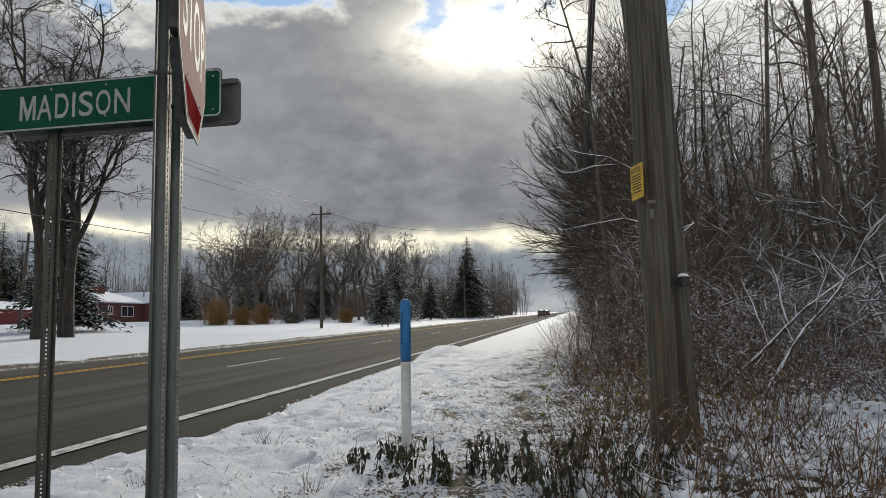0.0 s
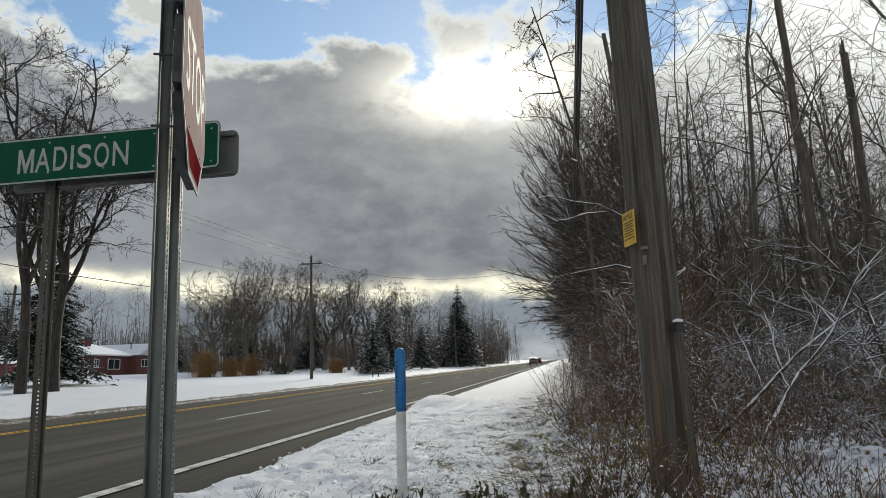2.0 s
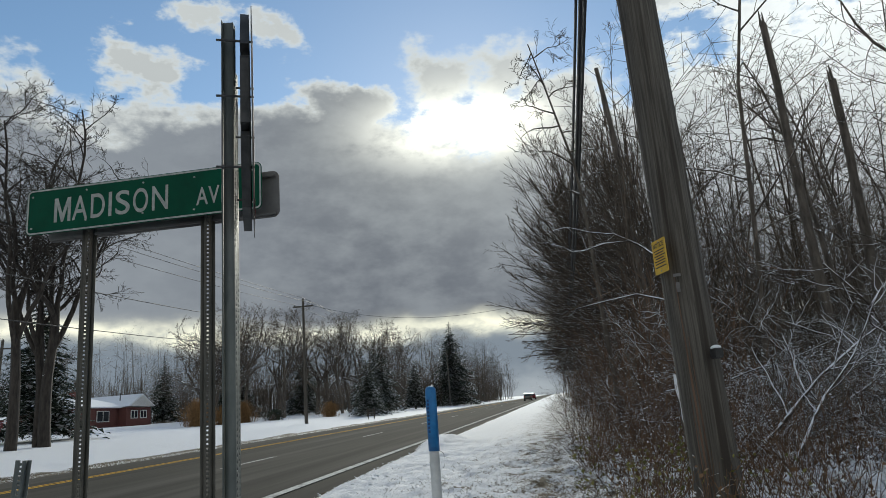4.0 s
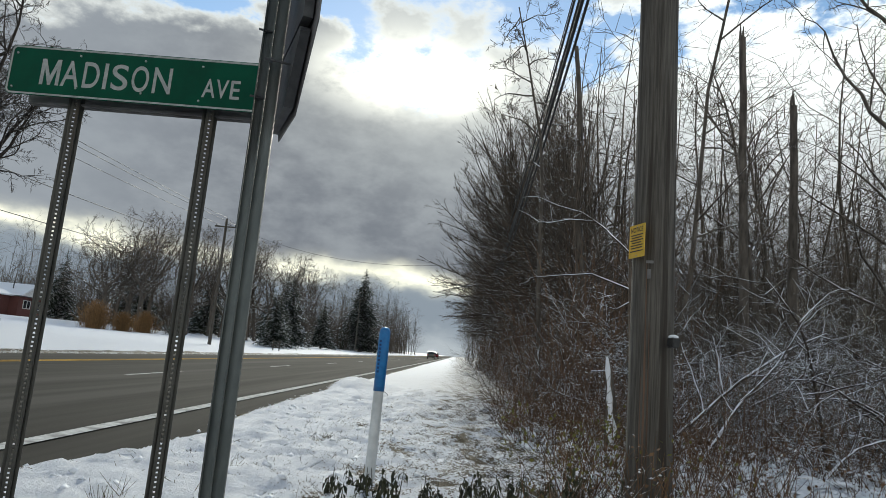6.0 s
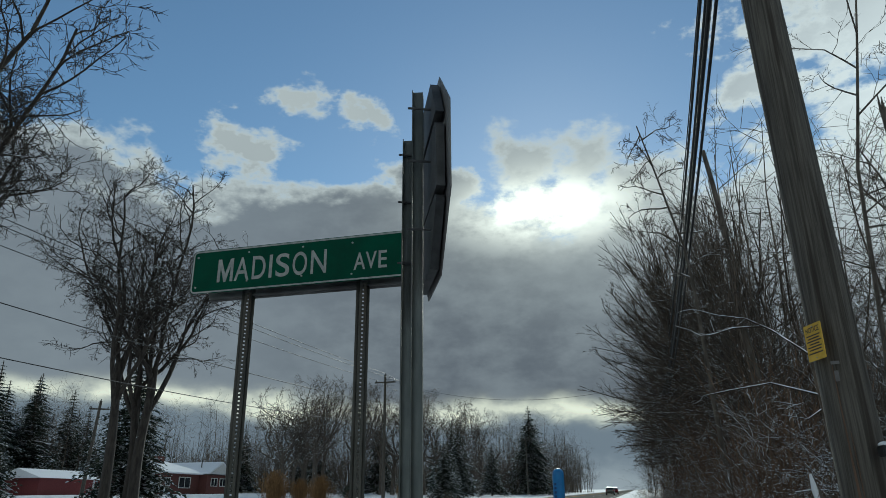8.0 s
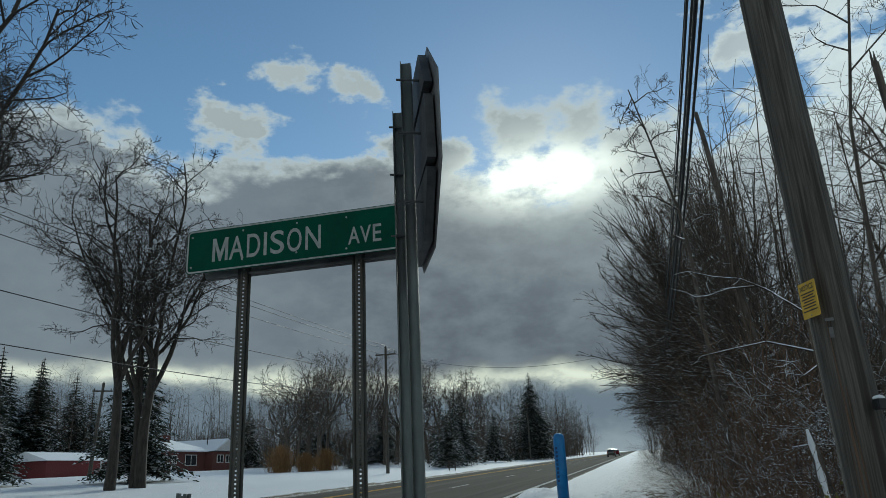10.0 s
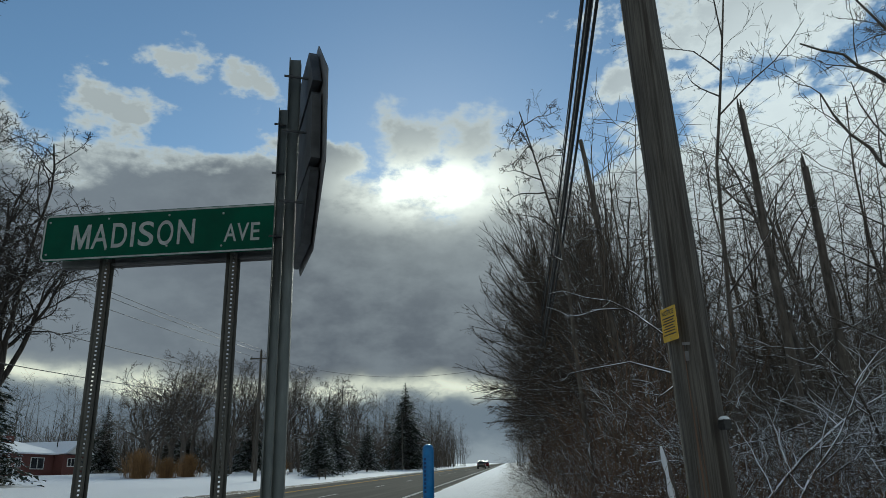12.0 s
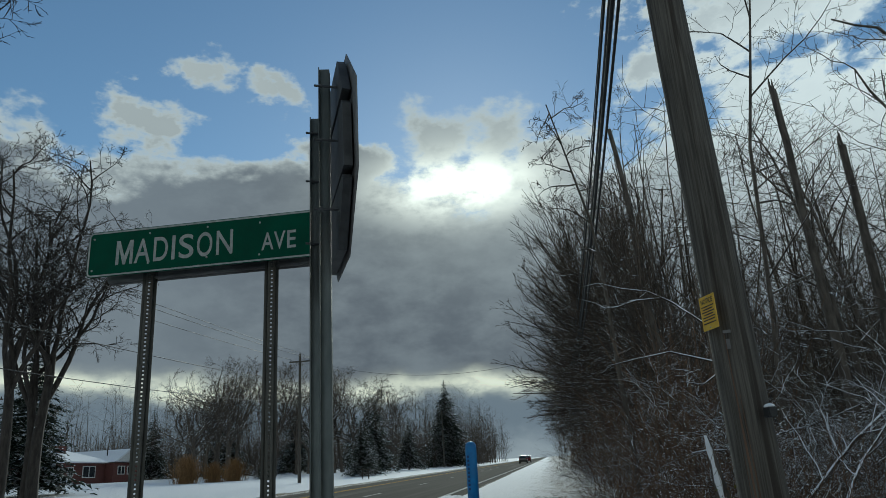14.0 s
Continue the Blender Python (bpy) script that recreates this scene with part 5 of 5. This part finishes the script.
def limb_tree():
    """A large tree whose long arching limbs reach in over the thicket."""
    t = thing("tree", at_ground(7.7, 11.7), "large bare tree with long snow-topped limbs reaching outward", "tree", WOODS)
    r = np.random.default_rng(31)
    z0 = ground_z(7.7, 11.7)
    zs = np.linspace(-0.3, 11.5, 10)
    stout = [(np.stack([r.normal(0, 0.04, 10).cumsum(), r.normal(0, 0.04, 10).cumsum(), zs], 1), np.linspace(0.30, 0.07, 10))]
    fine = []
    sub = dict(levels=4, segs=(7, 4, 3, 2), taper=(0.2, 0.3, 0.4, 0.5), wander=(0.16, 0.2, 0.22, 0.2), lift=(0.04, 0.03, 0.0, 0.0), count=(6, 4, 2), start=(0.15, 0.15, 0.2), angle=(45, 45, 42), ratio=(0.45, 0.5, 0.5), shape=(0.3, 0.3, 0.3), rratio=(0.55, 0.6, 0.6), rmin=0.005, radius=0.028)
    limbs = (((0, 4.5), (-1.55, 5.15), (-2.25, 5.3), (-3.0, 5.6), (-3.67, 6.22), (-4.3, 7.3)), ((0, 5.2), (-1.3, 6.2), (-2.4, 6.7), (-3.2, 7.8), (-4.4, 8.4)), ((0, 6.4), (-1.6, 7.2), (-2.5, 8.0), (-3.3, 9.6)), ((0, 5.6), (0.9, 6.6), (1.6, 8.2), (1.9, 9.8)), ((0, 4.0), (-1.0, 4.3), (-2.2, 4.1), (-3.4, 3.8)), ((0, 7.8), (-0.7, 9.6), (-1.6, 11.2)))
    for limb in limbs:
        q = np.array([(x, -0.1 * abs(x), z - z0) for x, z in limb])
        u = np.linspace(0, len(q) - 1, 16)
        P = np.stack([np.interp(u, np.arange(len(q)), q[:, k]) for k in range(3)], 1)
        P[1:-1] = (P[:-2] + P[1:-1] * 2 + P[2:]) / 4
        P[1:] += r.normal(0, 0.05, (15, 3))
        R = np.linspace(0.085, 0.014, 16)
        stout.append((P, R))
        for k in range(11):
            i = int(r.integers(3, 16))
            st = dict(sub, height=r.uniform(0.7, 1.9) * (1.2 - 0.4 * i / 16), radius=max(0.012, R[i] * 0.5))
            a, e = r.uniform(0, 6.283), r.uniform(-0.5, 1.1)
            turn = Vector((0, 0, 1)).rotation_difference(Vector((math.cos(a) * 0.7 - 0.35, math.sin(a) * 0.7, e))).to_matrix()
            for Q, w, lv in grow(r, st):
                Q = (Q + np.array([0, 0, 0.25])) @ np.array(turn).T + P[i]
                (stout if lv == 0 else fine).append((Q, w))
    part_np("trunk", *tubes(stout, 6), BARK, t, smooth=True)
    part_np("crown", *tubes(fine, 3), TWIG, t)


limb_tree()


def reaching_sapling():
    t = thing("sapling", at_ground(-0.45, 8.0), "bent sapling with a long snow-lined branch", "tree")
    z0 = ground_z(-0.45, 8.0)
    r = np.random.default_rng(36)
    part_np("main_stem", *tubes([(np.array([(0.05, 0, -0.2), (0.02, 0.02, 0.8), (-0.03, 0, 1.7), (-0.07, 0, 2.6 - z0), (-0.10, 0, 3.2 - z0)]), np.array([0.024, 0.022, 0.018, 0.015, 0.006]))], 6), TWIG, t, smooth=True)
    for pts in (((-0.07, 0, 2.58), (-0.4, -0.02, 2.86), (-0.66, 0, 3.02), (-0.95, 0, 3.08), (-1.2, 0, 3.17)), ((-0.5, 0, 2.92), (-0.8, 0.03, 2.93), (-1.0, 0, 2.87), (-1.16, 0, 2.86)), ((-0.05, 0, 2.15), (-0.5, 0.05, 2.3), (-0.9, 0.1, 2.25), (-1.2, 0.1, 2.2)), ((-0.04, 0, 2.0), (-0.2, 0.0, 1.9), (-0.3, 0.0, 2.05)), ((-0.04, 0, 1.9), (0.12, 0, 2.1), (0.25, 0, 2.2))):
        P = np.array([(x, y, z - z0) for x, y, z in pts])
        lines = [(P, np.linspace(0.013, 0.005, len(P)))]
        for _ in range(5):
            q = P[r.integers(1, len(P))]
            e = q + np.array([r.uniform(-0.25, 0.1), r.normal(0, 0.1), r.uniform(-0.1, 0.18)])
            lines.append((np.array([q, (q + e) / 2 + r.normal(0, 0.015, 3), e]), np.array([0.006, 0.005, 0.003])))
        part_np("branch", *tubes(lines, 4), SNOWY, t, "snow-lined branch")


reaching_sapling()


def snow_stump():
    t = thing("snow_covered_stump", at_ground(-0.32, 9.2), "leaning broken stump plastered with snow", "stump")
    zs = np.linspace(-0.2, 1.25, 9)
    P = np.stack([-0.10 * zs, 0.05 * zs, zs], 1)
    part_np("stump", *tubes([(P, np.array([0.14, 0.13, 0.12, 0.11, 0.09, 0.075, 0.06, 0.05, 0.02]))], 8), BARK, t, smooth=True)
    P = np.stack([-0.10 * zs[1:] - 0.03, 0.05 * zs[1:] - 0.07, zs[1:] + 0.02], 1)
    part_np("snow_crust", *tubes([(P, np.array([0.10, 0.05, 0.075, 0.03, 0.045, 0.02, 0.04, 0.015]))], 7), SNOW, t, "crust of snow", True)


snow_stump()

# ---- across the road ----
for k, (x, y, s) in enumerate(((-30.0, 33.6, 1.0), (-30.2, 36.4, 0.95), (-31.0, 36.9, 0.9))):
    if k == 0:
        yard = bare_tree(71, dict(VASE, height=8, radius=0.38, segs=(6, 9, 6, 4, 3, 1), count=(5, 9, 6, 5, 3), angle=(18, 48, 50, 46, 45), wander=(0.07, 0.14, 0.21, 0.24, 0.26, 0.2), ratio=(1.55, 0.42, 0.5, 0.5, 0.5), rratio=(0.62, 0.45, 0.5, 0.5, 0.5), lift=(0.02, 0.05, 0.05, 0.03, 0.02, 0.0), rmin=0.014), at_ground(x, y), "big bare maple in the snowy front lawn", "lawn trees", LAWNBARK, LAWNBARK, split=3)
    else:
        scaled_copy(yard, x, y, 140 * k, s * 1.2, 0.9)
scaled_copy(yard, -27.0, 18.4, 200, 1.3)
scaled_copy(yard, -32.5, 22.0, 75, 1.35)
spruce_a = spruce(81, 11.5, 7.6, at_ground(-37.5, 45.0), "dark spruce dusted with snow", "spruces across the road")
for x, y, s, tl in ((-45.0, 39.5, 0.8, 0.95), (-50, 41, 0.85, 0.95), (-55, 46, 0.9, 0.95), (-60, 48, 1.0, 0.9), (-49, 37, 0.8, 0.9), (-68, 60, 0.9, 1.0), (-72, 66, 0.9, 1.0), (-76, 76, 0.9, 1.0), (-80, 88, 1.0, 1.0), (-62, 104, 0.85, 1.1), (-52, 110, 0.9, 1.1), (-46, 122, 1.0, 1.1), (-50, 135, 1.0, 1.2), (-40, 140, 0.95, 1.15), (-58, 118, 1.0, 1.1), (-38, 150, 0.9, 1.1), (-24.3, 84, 0.62, 1.0), (-24.8, 88, 0.62, 1.05), (-26.5, 101, 0.9, 1.0), (-28, 103, 0.85, 1.1), (-27, 128, 0.8, 1.0), (-33, 160, 0.9, 1.0), (-75, 68.5, 1.35, 1.0), (-77, 72, 1.2, 1.0), (-73, 72.5, 1.3, 0.95), (-78, 78, 1.35, 1.0), (-76, 82, 1.2, 1.0), (-80, 90, 1.1, 1.0)):
    scaled_copy(spruce_a, x, y, rng.uniform(0, 360), s, tl)
spruce(82, 18.6, 13.5, at_ground(-24.2, 158.0), "tall dark pine standing above the far trees", "")

line_tree = bare_tree(91, dict(VASE, height=6.0, radius=0.32, segs=(5, 7, 5, 3, 2, 1), angle=(44, 46, 46, 44, 40), wander=(0.10, 0.17, 0.2, 0.22, 0.2, 0.2), rmin=0.016, count=(6, 6, 5, 4, 2), start=(0.5, 0.3, 0.25, 0.2, 0.2), rratio=(0.6, 0.5, 0.5, 0.5, 0.5)), at_ground(-46.5, 87), "bare crooked tree in the row across the road", "row of trees across the road", split=3)
line_tree2 = bare_tree(92, dict(VASE, height=8.0, radius=0.30, segs=(5, 7, 5, 3, 2, 1), wander=(0.08, 0.15, 0.19, 0.21, 0.2, 0.2), rmin=0.016, count=(5, 7, 5, 4, 2), ratio=(0.95, 0.5, 0.5, 0.5, 0.5), start=(0.5, 0.35, 0.25, 0.2, 0.2), angle=(38, 44, 44, 42, 40)), at_ground(-49, 95), "bare crooked tree in the row across the road", "row of trees across the road", split=3)
for k, (x, y, s) in enumerate(((-53, 99, 0.95), (-49, 103, 0.9), (-46, 92, 0.95), (-45, 96, 1.05), (-44, 106, 1.05), (-42, 112, 1.15), (-40, 118, 1.2), (-38, 124, 1.15), (-36, 130, 1.2), (-33, 133, 1.1), (-31, 138, 1.05), (-50, 100, 1.1), (-43, 89, 0.95), (-41, 100, 1.0), (-42, 118, 1.1), (-37, 116, 1.05), (-35, 122, 1.1), (-34, 146, 1.1), (-27, 190, 0.85), (-74, 92, 0.9), (-78, 80, 0.9), (-54, 112, 1.0))):
    scaled_copy((line_tree, line_tree2)[k % 2], x, y, rng.uniform(0, 360), s * 1.3, 0.88)


def far_pole(x, y, h, lean=0.0):
    t = thing("utility_pole", at_ground(x, y) @ pose(0, 0, 0, 0, lean, 0), "distant wooden utility pole with a crossarm and insulators", "utility pole", "poles across the road")
    part_np("shaft", *tubes([(np.array([[0, 0, -0.5], [0, 0, h * 0.5], [0, 0, h]]), np.array([0.17, 0.14, 0.11]))], 8), POLEWOOD, t, smooth=True)
    bm = bmesh.new()
    box(bm, -1.0, 1.0, -0.06, 0.06, h - 0.75, h - 0.63, 0.01)
    part("crossarm", bm, POLEWOOD, t)
    for dx in (-0.85, 0.85, 0.0):
        bm = bmesh.new()
        bmesh.ops.create_cone(bm, cap_ends=True, segments=8, radius1=0.05, radius2=0.03, depth=0.16, matrix=Matrix.Translation((dx, 0, h - 0.55 if dx else h + 0.06)))
        part("insulator", bm, BLACK, t)
    return t


poles = [(-23.6, -18, 11.2), (-24.0, 61.6, 11.2), (-24.0, 150.9, 11.5), (-24.0, 225, 11.0), (-24.0, 300, 11.0)]
for x, y, h in poles:
    far_pole(x, y, h)
for (xa, ya, ha), (xb, yb, hb) in zip(poles[:-1], poles[1:]):
    for dx, dh, drop in ((-0.85, -0.45, 0.9), (0.85, -0.45, 0.9), (0, 0.12, 0.8), (0.0, -2.6, 1.1), (0.05, -4.4, 1.2)):
        cable("overhead_wire", sag((xa + dx, ya, ground_z(xa, ya) + ha + dh), (xb + dx, yb, ground_z(xb, yb) + hb + dh), drop), 0.016 if dh > -1 else 0.02, "thin black wire strung between the roadside poles")
far_pole(-47.0, 52.0, 8.0, 4)
cable("service_wire", sag((-24, 61.6, 11.9), (-0.9, 56.0, 9.6), 1.6), 0.012, "thin wire crossing high over the road")


def house():
    """Low brick ranch house with a snow-covered hipped and gabled roof."""
    x0, y0 = -60.0, 80.5
    t = thing("house", pose(x0, y0, ground_z(x0, y0 + 6)), "low red-brick ranch house with a snowy roof", "house")
    bm = bmesh.new()
    box(bm, -9, 0, 0, 9.5, -0.4, 2.5)
    part("wall", bm, BRICK, t, "red brick walls")
    bm = bmesh.new()
    box(bm, -7, 1.2, 8.6, 14.5, -0.4, 2.5)
    part("wall", bm, BRICK, t, "brick gabled wing")

    def roof(name, ridge, a, b, eave, mat, over=0.45, lift=0.0, gable=True):
        xa, xb, ya, yb = a[0] - over, b[0] + over, a[1] - over, b[1] + over
        bm2 = bmesh.new()
        xm = (xa + xb) / 2
        ins = 0.0 if gable else 3.0
        v = [bm2.verts.new(p) for p in ((xa, ya, eave), (xb, ya, eave), (xb, yb, eave), (xa, yb, eave), (xm, ya + ins, ridge), (xm, yb - ins, ridge))]
        u = [bm2.verts.new((q.co.x, q.co.y, q.co.z - 0.16)) for q in v[:4]]
        for f in ((v[0], v[4], v[5], v[3]), (v[1], v[2], v[5], v[4]), (v[0], v[1], v[4]), (v[2], v[3], v[5]), (u[3], u[2], u[1], u[0]), (u[0], u[1], v[1], v[0]), (u[1], u[2], v[2], v[1]), (u[2], u[3], v[3], v[2]), (u[3], u[0], v[0], v[3])):
            bm2.faces.new(f)
        part(name, bm2, mat, t)
    roof("roof", 4.25, (-9, 0), (0, 9.5), 2.62, SNOW, 0.6, gable=False)
    bm = bmesh.new()
    v = [bm.verts.new(p) for p in ((-7.5, 8.2, 2.6), (-7.5, 14.9, 2.6), (1.7, 14.9, 2.6), (1.7, 8.2, 2.6), (-7.5, 11.55, 4.3), (1.7, 11.55, 4.3))]
    for f in ((v[0], v[3], v[5], v[4]), (v[1], v[4], v[5], v[2]), (v[0], v[4], v[1]), (v[3], v[2], v[5]), (v[0], v[1], v[2], v[3])):
        bm.faces.new(f)
    part("roof", bm, SNOW, t, "snow-covered gabled roof")
    bm = bmesh.new()
    v = [bm.verts.new(p) for p in ((1.72, 8.6, 2.62), (1.72, 14.5, 2.62), (1.72, 11.55, 4.05))]
    bm.faces.new(v)
    r = bmesh.ops.extrude_face_region(bm, geom=list(bm.faces))
    for q in r["geom"]:
        if isinstance(q, bmesh.types.BMVert):
            q.co.x += 0.06
    part("gable_end", bm, TRIM, t, "white gable end")
    for y, w, z0, z1, xx in ((1.2, 1.0, 0.9, 2.0, 0.0), (4.0, 2.6, 0.7, 2.1, 0.0), (9.6, 1.6, 1.0, 2.1, 1.2), (11.8, 1.6, 1.0, 2.1, 1.2)):
        win = thing("window", pose(xx, y, z0), "", "")
        win.parent = t
        bm = bmesh.new()
        h = z1 - z0
        for a in ((0, 0.09, 0, h), (w - 0.09, w, 0, h), (w / 2 - 0.04, w / 2 + 0.04, 0, h), (0.09, w - 0.09, 0, 0.09), (0.09, w - 0.09, h - 0.09, h)):
            box(bm, 0.0, 0.07, a[0], a[1], a[2], a[3])
        part("frame", bm, TRIM, win)
        bm = bmesh.new()
        box(bm, 0.0, 0.03, 0.09, w - 0.09, 0.09, h - 0.09)
        part("pane", bm, GLASS, win)
    bm = bmesh.new()
    box(bm, -4.2, -3.2, 4.0, 5.0, 3.6, 4.75, 0.03)
    part("chimney", bm, BRICK, t)
    bm = bmesh.new()
    bmesh.ops.create_cone(bm, cap_ends=True, segments=10, radius1=0.07, radius2=0.07, depth=1.0, matrix=Matrix.Translation((-0.6, 9.9, 4.0)))
    part("vent_pipe", bm, BLACK, t)


house()


def shed():
    t = thing("shed", pose(-62.0, 63.3, ground_z(-62, 66)), "long low red shed with a snow-covered roof", "shed")
    bm = bmesh.new()
    box(bm, -5, 0, 0, 8.4, -0.4, 1.7)
    part("wall", bm, REDSIDING, t)
    bm = bmesh.new()
    v = [bm.verts.new(p) for p in ((-5.5, -0.4, 1.7), (0.5, -0.4, 1.7), (0.5, 8.8, 1.7), (-5.5, 8.8, 1.7), (-2.5, -0.4, 2.7), (-2.5, 8.8, 2.7))]
    for f in ((v[0], v[4], v[5], v[3]), (v[1], v[2], v[5], v[4]), (v[0], v[1], v[4]), (v[2], v[3], v[5]), (v[3], v[2], v[1], v[0])):
        bm.faces.new(f)
    part("roof", bm, SNOW, t)
    bm = bmesh.new()
    box(bm, 0.0, 0.06, 7.9, 8.15, 0, 1.7)
    part("corner_trim", bm, TRIM, t)


shed()


def grass_clump(seed, x, y, w, h, mat, label, name="ornamental_grass", n=800):
    r = np.random.default_rng(seed)
    lines = []
    for _ in range(n):
        a, q = r.uniform(0, 6.28), abs(r.normal(0, 0.4))
        bx, by = math.cos(a) * q * w / 2, math.sin(a) * q * w / 2
        hh = h * r.uniform(0.4, 1.0) * (1 - 0.25 * min(q, 1))
        P = np.array([[bx, by, -0.1], [bx * 1.25, by * 1.25, hh * 0.6], [bx * 1.45 + r.normal(0, 0.28), by * 1.45 + r.normal(0, 0.28), hh]])
        lines.append((P, np.array([0.011, 0.012, 0.007])))
    t = thing(name, at_ground(x, y), label, "grass", "clumps across the road")
    part_np("blades", *tubes(lines, 3), mat, t)


for k, (x, y, w, h) in enumerate(((-38.5, 69.5, 3.2, 3.0), (-37.5, 73.5, 2.4, 2.2), (-37.0, 77.5, 2.6, 2.6), (-31.5, 92, 2.2, 2.2))):
    grass_clump(500 + k, x, y, w, h, ORANGE, "tall clump of orange dead grass on the snow")
grass_clump(510, -36.0, 84.0, 2.0, 1.5, NEEDLE, "low dark evergreen shrub on the snow", "evergreen_shrub")
for k in range(6):
    scaled_copy(shrubs[k % 3], -35 - 2.5 * k % 9, 80 + 6 * k, 60 * k, 1.0)


def mailbox_stand():
    t = thing("mailbox_stand", at_ground(-20.0, 69.0), "small wooden roadside stand with slats", "stand")
    for dx in (-0.3, 0.3):
        bm = bmesh.new()
        box(bm, dx - 0.05, dx + 0.05, -0.05, 0.05, -0.2, 1.0, 0.01)
        part("post", bm, POLEWOOD, t)
    for z in (0.25, 0.5, 0.8):
        bm = bmesh.new()
        box(bm, -0.4, 0.4, -0.07, -0.05, z, z + 0.12, 0.005)
        part("slat", bm, POLEWOOD, t)


mailbox_stand()


def suv(x, y, mat, label):
    """A sport utility vehicle driving away."""
    t = thing("car", pose(x, y, rise(y) + 0.01), label, "car", "cars far down the road")
    prof = [(-2.25, 0.35), (-2.3, 0.75), (-2.2, 1.0), (-2.05, 1.15), (-1.75, 1.62), (-1.2, 1.70), (0.3, 1.66), (1.05, 1.12), (2.05, 0.98), (2.28, 0.75), (2.3, 0.35)]
    bm = bmesh.new()
    L, R = [], []
    for yy, z in prof:
        w = 0.9 if z < 1.1 else 0.9 - (z - 1.1) * 0.32
        L.append(bm.verts.new((-w, yy, z)))
        R.append(bm.verts.new((w, yy, z)))
    for i in range(len(prof)):
        j = (i + 1) % len(prof)
        bm.faces.new((L[i], L[j], R[j], R[i]))
    bm.faces.new(list(reversed(L)))
    bm.faces.new(R)
    part("body", bm, mat, t)
    bm = bmesh.new()
    v = [bm.verts.new(p) for p in ((-0.72, -2.075, 1.17), (0.72, -2.075, 1.17), (0.64, -1.80, 1.56), (-0.64, -1.80, 1.56))]
    bm.faces.new(v)
    part("rear_window", bm, GLASS, t)
    for s in (-1, 1):
        bm = bmesh.new()
        v = [bm.verts.new((s * a, b, c)) for a, b, c in ((0.895, -1.7, 1.16), (0.895, 0.75, 1.16), (0.76, 0.2, 1.58), (0.76, -1.5, 1.58))]
        bm.faces.new(v if s > 0 else list(reversed(v)))
        part("side_window", bm, GLASS, t)
        bm = bmesh.new()
        box(bm, s * 0.78 - 0.12, s * 0.78 + 0.12, -2.32, -2.2, 0.85, 1.08, 0.02)
        part("tail_lamp", bm, TAIL, t)
        for yy in (-1.4, 1.4):
            w = thing("wheel", pose(s * 0.82, yy, 0.36), "", "")
            w.parent = t
            bm = bmesh.new()
            bmesh.ops.create_cone(bm, cap_ends=True, segments=20, radius1=0.36, radius2=0.36, depth=0.24, matrix=Matrix.Rotation(radians(90), 4, "Y"))
            part("tyre", bm, TYRE, w)
            bm = bmesh.new()
            bmesh.ops.create_cone(bm, cap_ends=True, segments=14, radius1=0.22, radius2=0.2, depth=0.26, matrix=Matrix.Rotation(radians(90), 4, "Y"))
            part("rim", bm, BOLT, w)


suv(-8.3, 168.0, CARPAINT_B, "grey sport utility vehicle far down the road")
suv(-8.4, 205.0, CARPAINT_A, "dark red sport utility vehicle far down the road")
